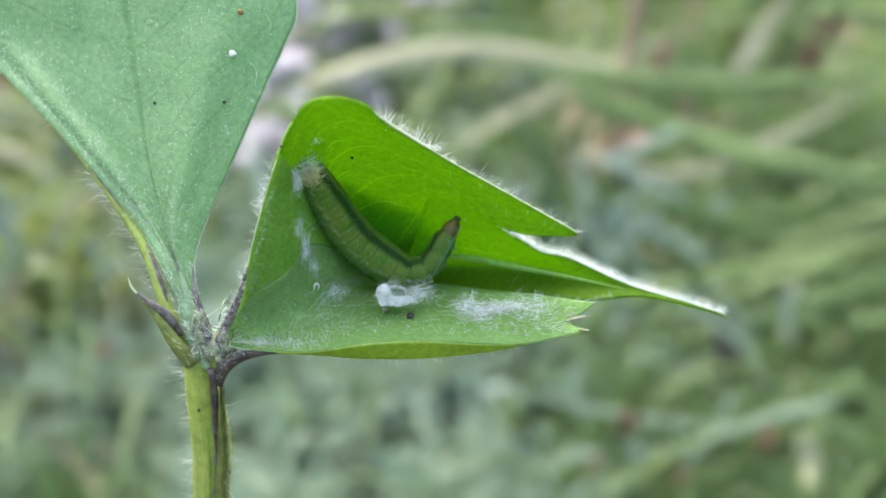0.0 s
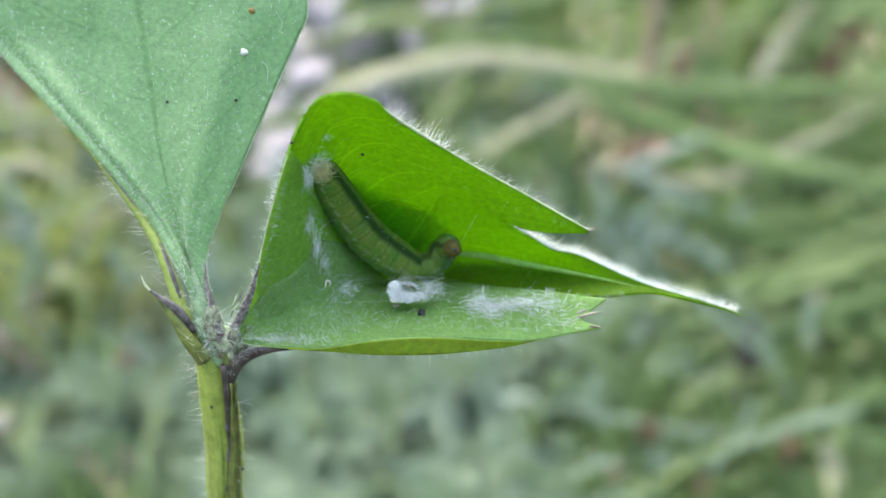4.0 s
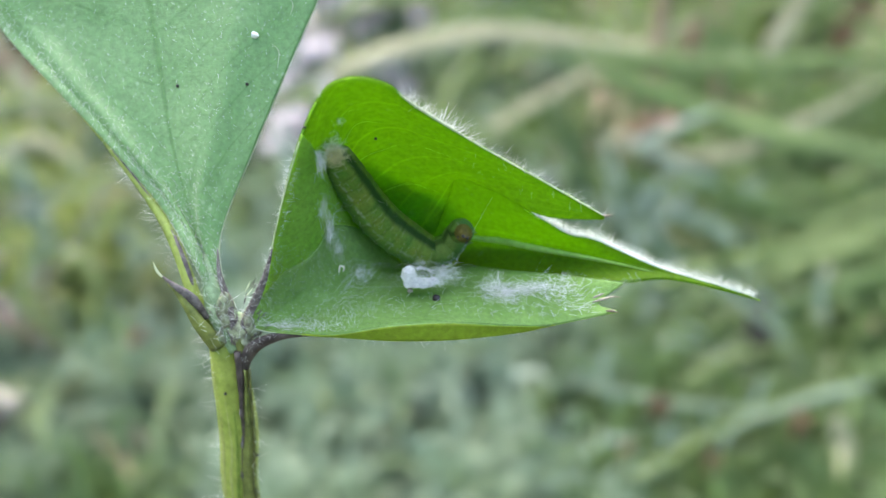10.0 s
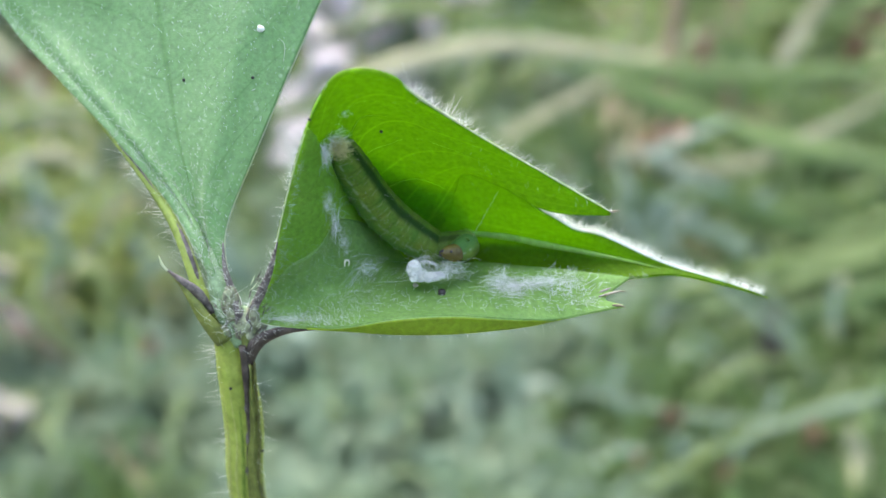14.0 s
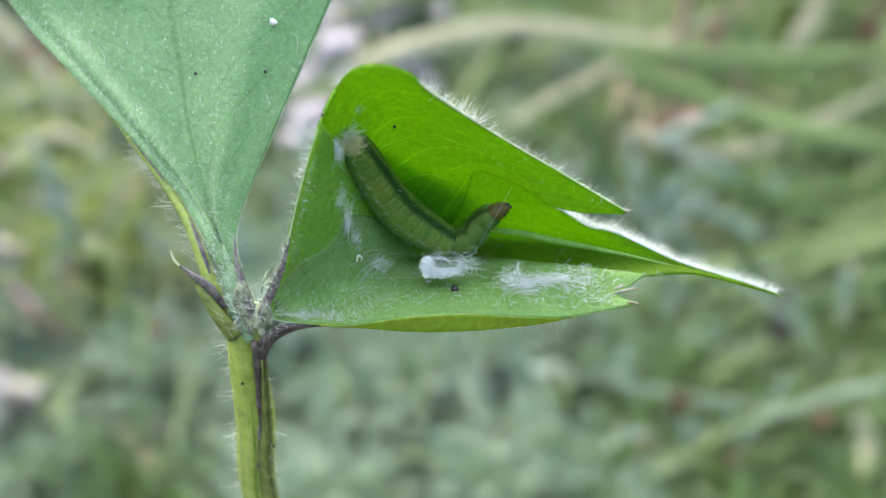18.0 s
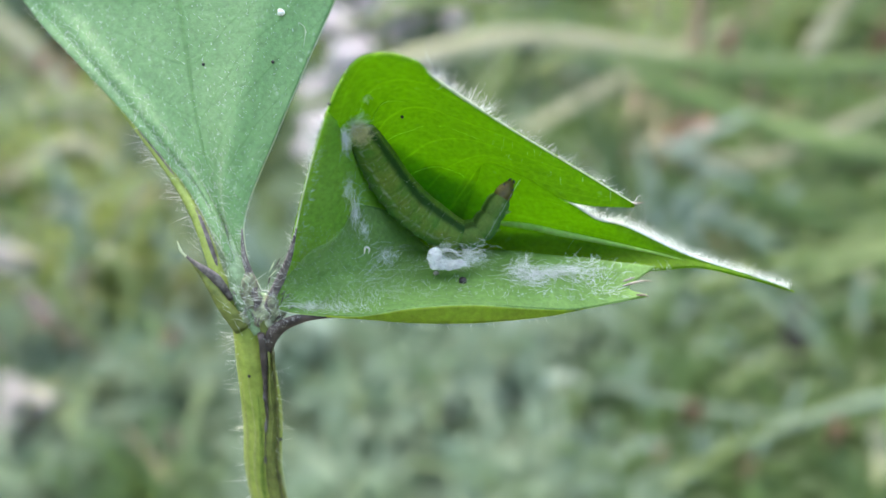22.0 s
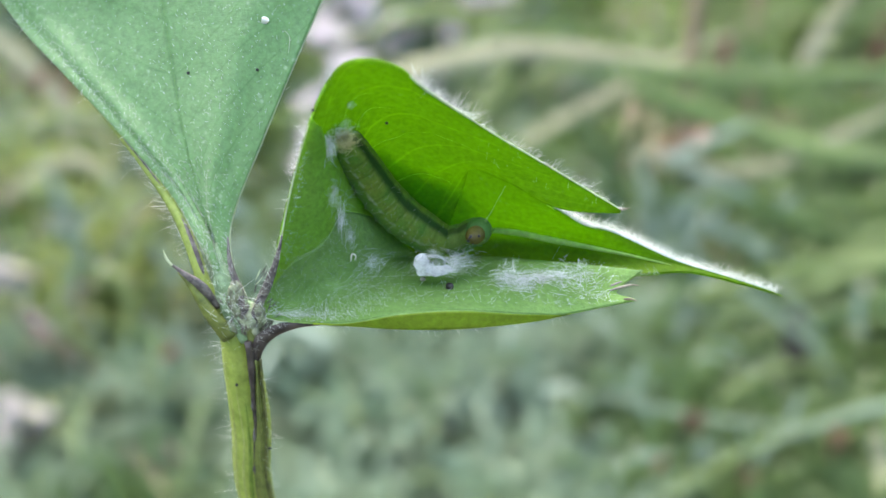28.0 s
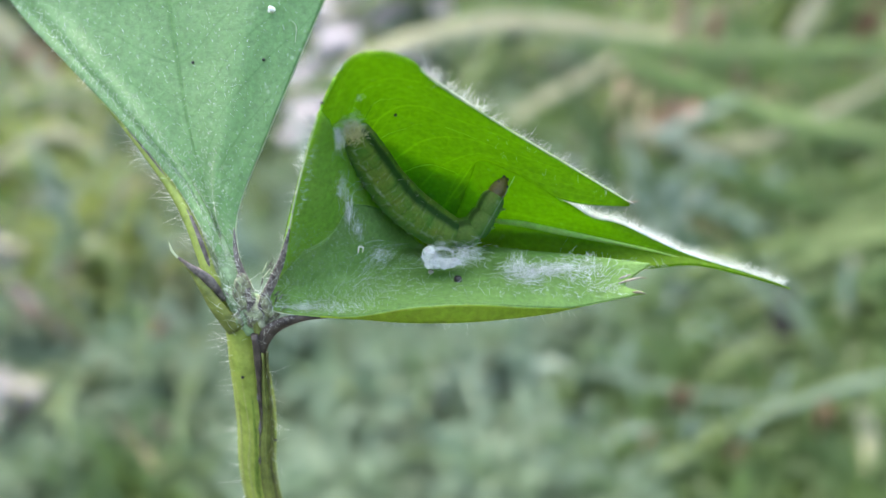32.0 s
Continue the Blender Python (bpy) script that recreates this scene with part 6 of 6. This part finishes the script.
def meadow():
    """Short mixed grass over the soil."""
    r = random.Random(9)
    pieces = []
    for _ in range(15000):
        if r.random() < 0.6:
            y = 0.12 + 2.6 * r.random() ** 1.6
            x = r.uniform(-0.75, 0.75) * (0.3 + y)
        else:
            reach, turn = 0.15 + 2.6 * r.random(), r.uniform(0, 6.28)
            x, y = reach * math.cos(turn), reach * math.sin(turn)
        h, w = r.uniform(0.03, 0.11), r.uniform(0.0012, 0.0028)
        if abs(y) < 0.55:
            h *= 0.5
        az, lean = r.uniform(0, 6.28), r.uniform(0.2, 1.1)
        d = np.array([math.cos(az), math.sin(az), 0]) * lean * h
        s = np.array([-math.sin(az), math.cos(az), 0]) * w
        b = np.array([x, y, -0.015])
        m1, tip = b + d * 0.35 + np.array([0, 0, h * 0.65]), b + d + np.array([0, 0, h * (1.1 - 0.4 * lean)])
        pieces.append((np.array([b - s, b + s, m1 + s * 0.8, m1 - s * 0.8, tip]), [(0, 1, 2, 3), (3, 2, 4)]))
    wide = random.Random(10)
    for _ in range(26000):
        reach, turn = 0.5 + 6.5 * wide.random() ** 0.8, wide.uniform(0, 6.28)
        x, y = reach * math.cos(turn), reach * math.sin(turn)
        if 0 < y < 1.5 and abs(x) < 0.8 * (0.3 + y):
            continue
        h, w, lean = wide.uniform(0.05, 0.16), wide.uniform(0.004, 0.012), wide.uniform(0.3, 1.2)
        az = wide.uniform(0, 6.28)
        d = np.array([math.cos(az), math.sin(az), 0]) * lean * h
        s = np.array([-math.sin(az), math.cos(az), 0]) * w
        b = np.array([x, y, -0.015])
        m1, tip = b + d * 0.35 + np.array([0, 0, h * 0.65]), b + d + np.array([0, 0, h * (1.1 - 0.4 * lean)])
        pieces.append((np.array([b - s, b + s, m1 + s * 0.8, m1 - s * 0.8, tip]), [(0, 1, 2, 3), (3, 2, 4)]))
    ob = new("meadow_grass", mesh("meadow_grass", joined(pieces), GRASS))
    tagged(ob, "dense mixed green grass over the soil", "grass", kind="stuff")


meadow()


def island_material(name, colours):
    """Dry and living leaflets, each in one of a few colours."""
    m, nt, bsdf, out = material(name)
    geo = nt.nodes.new("ShaderNodeNewGeometry")
    n = len(colours)
    pick = ramp(nt, geo.outputs["Random Per Island"], [(i / n, c) for i, c in enumerate(colours)])
    pick.color_ramp.interpolation = 'CONSTANT'
    grain = ramp(nt, noise_node(nt, 300, 4).outputs["Fac"], [(0.3, (0.75, 0.75, 0.75)), (0.7, (1.2, 1.2, 1.2))])
    nt.links.new(mixed(nt, pick.outputs[0], grain.outputs[0], 1.0, 'MULTIPLY'), bsdf.inputs["Base Color"])
    bsdf.inputs["Roughness"].default_value = 0.6
    return m


def tangle(name, label, seed, count, xs, ys, zs, long, wide, upright, colours):
    """Many narrow bent leaflets and stems over a patch of ground."""
    r = random.Random(seed)
    pieces = []
    for _ in range(count):
        y = r.uniform(*ys)
        c = np.array([r.uniform(*xs) * (0.2 + y), y, r.uniform(*zs)])
        run, w = r.uniform(*long) * r.uniform(0.6, 1.0), r.uniform(*wide) / 2
        lift = r.uniform(-upright, upright)
        az = r.choice((0, math.pi)) + r.gauss(0, 0.6)
        d = np.array([math.cos(az) * math.cos(lift), math.sin(az) * math.cos(lift), math.sin(lift)]) * run / 2
        sag = np.array([0, 0, r.uniform(0.05, 0.3) * run])
        s = np.cross(d, np.array([r.uniform(-0.5, 0.5), 0.75, -0.65]))
        s *= w / max(np.linalg.norm(s), 1e-9)
        rows = [(c - d - sag, 0.35), (c - d * 0.4, 0.9), (c + d * 0.3, 1.0), (c + d * 0.75 - sag * 0.5, 0.6), (c + d - sag, 0.05)]
        verts = []
        for p, k in rows:
            verts += [p - s * k, p + s * k, p + np.array([0, -0.25, -0.3]) * w * k]
        faces = []
        for i in range(4):
            a = i * 3
            faces += [(a, a + 2, a + 5, a + 3), (a + 2, a + 1, a + 4, a + 5), (a + 1, a, a + 3, a + 4)]
        pieces.append((np.array(verts), faces))
    ob = new(name, mesh(name, joined(pieces), island_material(name + "_leaflets", colours)))
    tagged(ob, label, "weeds", kind="stuff")


BLUE_TONES = [(0.095, 0.165, 0.1), (0.15, 0.225, 0.165), (0.04, 0.085, 0.022), (0.2, 0.275, 0.22), (0.028, 0.05, 0.018), (0.075, 0.14, 0.045), (0.13, 0.2, 0.14)]
OLIVE_TONES = [(0.09, 0.115, 0.03), (0.15, 0.17, 0.05), (0.03, 0.045, 0.016), (0.11, 0.16, 0.1), (0.1, 0.07, 0.04), (0.05, 0.085, 0.02), (0.22, 0.22, 0.15)]
GREEN_TONES = [(0.04, 0.095, 0.014), (0.07, 0.135, 0.028), (0.02, 0.04, 0.01), (0.09, 0.16, 0.045), (0.12, 0.09, 0.045), (0.05, 0.1, 0.022), (0.1, 0.16, 0.08)]
tangle("grey_weed_tangle", "fine tangled blue-green weed leaves over the soil", 401, 620, (-0.22, 0.26), (0.22, 0.42), (0.015, 0.075), (0.012, 0.03), (0.0012, 0.0026), 1.4, BLUE_TONES)
tangle("olive_weed_tangle", "tangled olive and dry brown weed leaves over the soil", 402, 480, (-0.5, -0.17), (0.24, 0.62), (0.02, 0.11), (0.014, 0.035), (0.0016, 0.0036), 1.1, OLIVE_TONES)
tangle("green_weed_tangle", "tangled lying green grass and dry stems", 403, 420, (0.02, 0.52), (0.3, 0.8), (0.01, 0.075), (0.03, 0.07), (0.0018, 0.004), 0.7, GREEN_TONES)


def flower_head(centre, size, seed, label, petal):
    ob = thing("pale_flower", label, "flower", "pale flower heads")
    r = random.Random(seed)
    c = np.array(centre)
    part("stem", tube(even([(c[0] + 0.01, c[1], -0.02), (c[0], c[1] + 0.01, c[2] * 0.5), tuple(c)], 12), 0.0012, 6), STEM, ob)
    for k in range(9):
        o = c + np.array([r.gauss(0, 0.5), r.gauss(0, 0.4), r.gauss(0, 0.4)]) * size
        part("floret", blob(o, (size * 0.42, size * 0.42, size * 0.3), 0.5, 6, 8, k), petal, ob)


for i, p in enumerate(((-0.0538, 0.6013, 0.1178), (-0.0234, 0.5963, 0.107), (-0.0126, 0.5647, 0.0865), (0.0314, 0.6228, 0.1166), (-0.0781, 0.5584, 0.0732), (-0.0488, 0.6324, 0.1371), (-0.065, 0.5736, 0.1058), (-0.0515, 0.5472, 0.0963), (-0.0668, 0.4905, 0.0696))):
    flower_head(p, 0.016, 80 + i, "pale mauve-white flower head in the grass", FLOWER)
for i, p in enumerate(((-0.1573, 0.3203, 0.0831), (-0.1384, 0.2558, 0.063), (-0.2353, 0.5543, 0.0642), (-0.2091, 0.5487, 0.0524), (-0.2043, 0.5017, 0.0462), (-0.0579, 0.4818, 0.0508))):
    flower_head(p, 0.010 if i < 2 else 0.009, 90 + i, "faded grey-white flower head low in the weeds", DEBRIS)


# ---- what moves: the caterpillar's front end swings up to the roof and down to the silk ----
# (seconds, how far it is raised)
RAISED = [(0, 1.0), (0.5, 0.75), (1, 0.15), (1.5, 0.08), (2, 0.0), (2.5, 0.4), (3, 0.8), (3.5, 0.95), (4.1, 0.5), (4.7, 0.08), (5.5, 0.0), (6, 0.05), (6.5, 0.25), (7, 0.65), (7.5, 1.0), (8, 0.85), (8.5, 0.2), (9, 0.08), (9.5, 0.0),
          (10, 0.5), (10.5, 0.95), (11, 0.3), (11.5, 0.0), (12, 0.0), (12.5, 0.45), (13, 1.0), (13.5, 0.6), (14, 0.1), (14.5, 0.1), (15.2, 0.8), (15.8, 0.85), (16.5, 0.52), (17, 0.0), (17.5, 0.0), (18, 0.8), (18.5, 1.05),
          (19, 0.9), (19.5, 0.25), (20, 0.05), (20.5, 0.0), (21, 0.0), (21.5, 0.4), (22, 1.0), (22.5, 1.05), (23, 0.65), (23.5, 0.0), (24.5, 0.0), (25, 0.1), (25.5, 0.7), (26.1, 0.9), (26.8, 0.3), (27.5, 0.0), (27.8, 0.1), (28, 0.25),
          (28.5, 0.75), (29, 1.05), (29.5, 0.85), (30, 0.18), (30.5, 0.04), (31, 0.22), (31.5, 0.8), (32, 1.0)]
TILT = Matrix.Rotation(radians(-25), 3, 'X')


def front_poses(q):
    """The poses of the four front pieces for one height of the raised end."""
    at, made = Vector(spine[-1]), []
    q = min(max(q, 0.0), 1.08)
    w = q * q * (3 - 2 * q) if q < 1 else q
    lift = math.sin(math.pi * min(w, 1))
    toward = max(math.sin(math.pi * min(w, 1) ** 0.7), 0.0) ** 0.6
    links = ((15, 12, 45, 0, 10, 0.4), (-25, 56, 60, 0, 25, 0.4), (-150, 62, 0, 84, 0, 1), (-190, 58, -10, 84, 0, 1))
    for (down, up, fold, out, extra, ease), length in zip(links, FRONT):
        k = w ** ease
        a = radians(down + (up - down) * k + extra * lift)
        f = radians(fold * (1 - min(k, 1)) + out * toward)
        way = TILT @ Vector((math.cos(a) * math.cos(f), -math.sin(f), math.sin(a) * math.cos(f)))
        m = along(at, at + way)
        made.append(Matrix.Translation(NODE + m.translation * MM) @ m.to_3x3().to_4x4())
        at = at + way * length
    return made


def motions():
    times = [t for t, _ in RAISED]
    values = [q for _, q in RAISED]
    rows = [[] for _ in FRONT]
    for k in range(0, 321):
        t = k / 10
        q = float(np.interp(t, times, values)) * 0.5 + 0.25 * float(np.interp(t - 0.1, times, values)) + 0.25 * float(np.interp(t + 0.1, times, values))
        for row, m in zip(rows, front_poses(q)):
            row.append((t, m))
    for ob, row in zip(front_parts, rows):
        walk(ob, row)
    # the silk draws the arched leaflet down bit by bit
    pivot = NODE + Vector(on_grid(g_back, 0.3, 0.25)) * MM
    axis = Vector((0, math.cos(radians(25)), -math.sin(radians(25))))
    turns = [(0, -1.0), (3, -0.9), (6, -0.6), (9, -0.3), (13, 0.0), (18, 0.6), (21, 0.9), (24, 0.9), (28, 1.2), (30, 1.4), (32, 1.3)]
    walk(far_half, [(t, Matrix.Translation(pivot) @ Matrix.Rotation(radians(a * 0.55), 4, axis) @ Matrix.Translation(-pivot)) for t, a in turns])
    walk(leaf_back, [(t, Matrix.Translation(pivot) @ Matrix.Rotation(radians(a), 4, axis) @ Matrix.Translation(-pivot)) for t, a in turns])


motions()
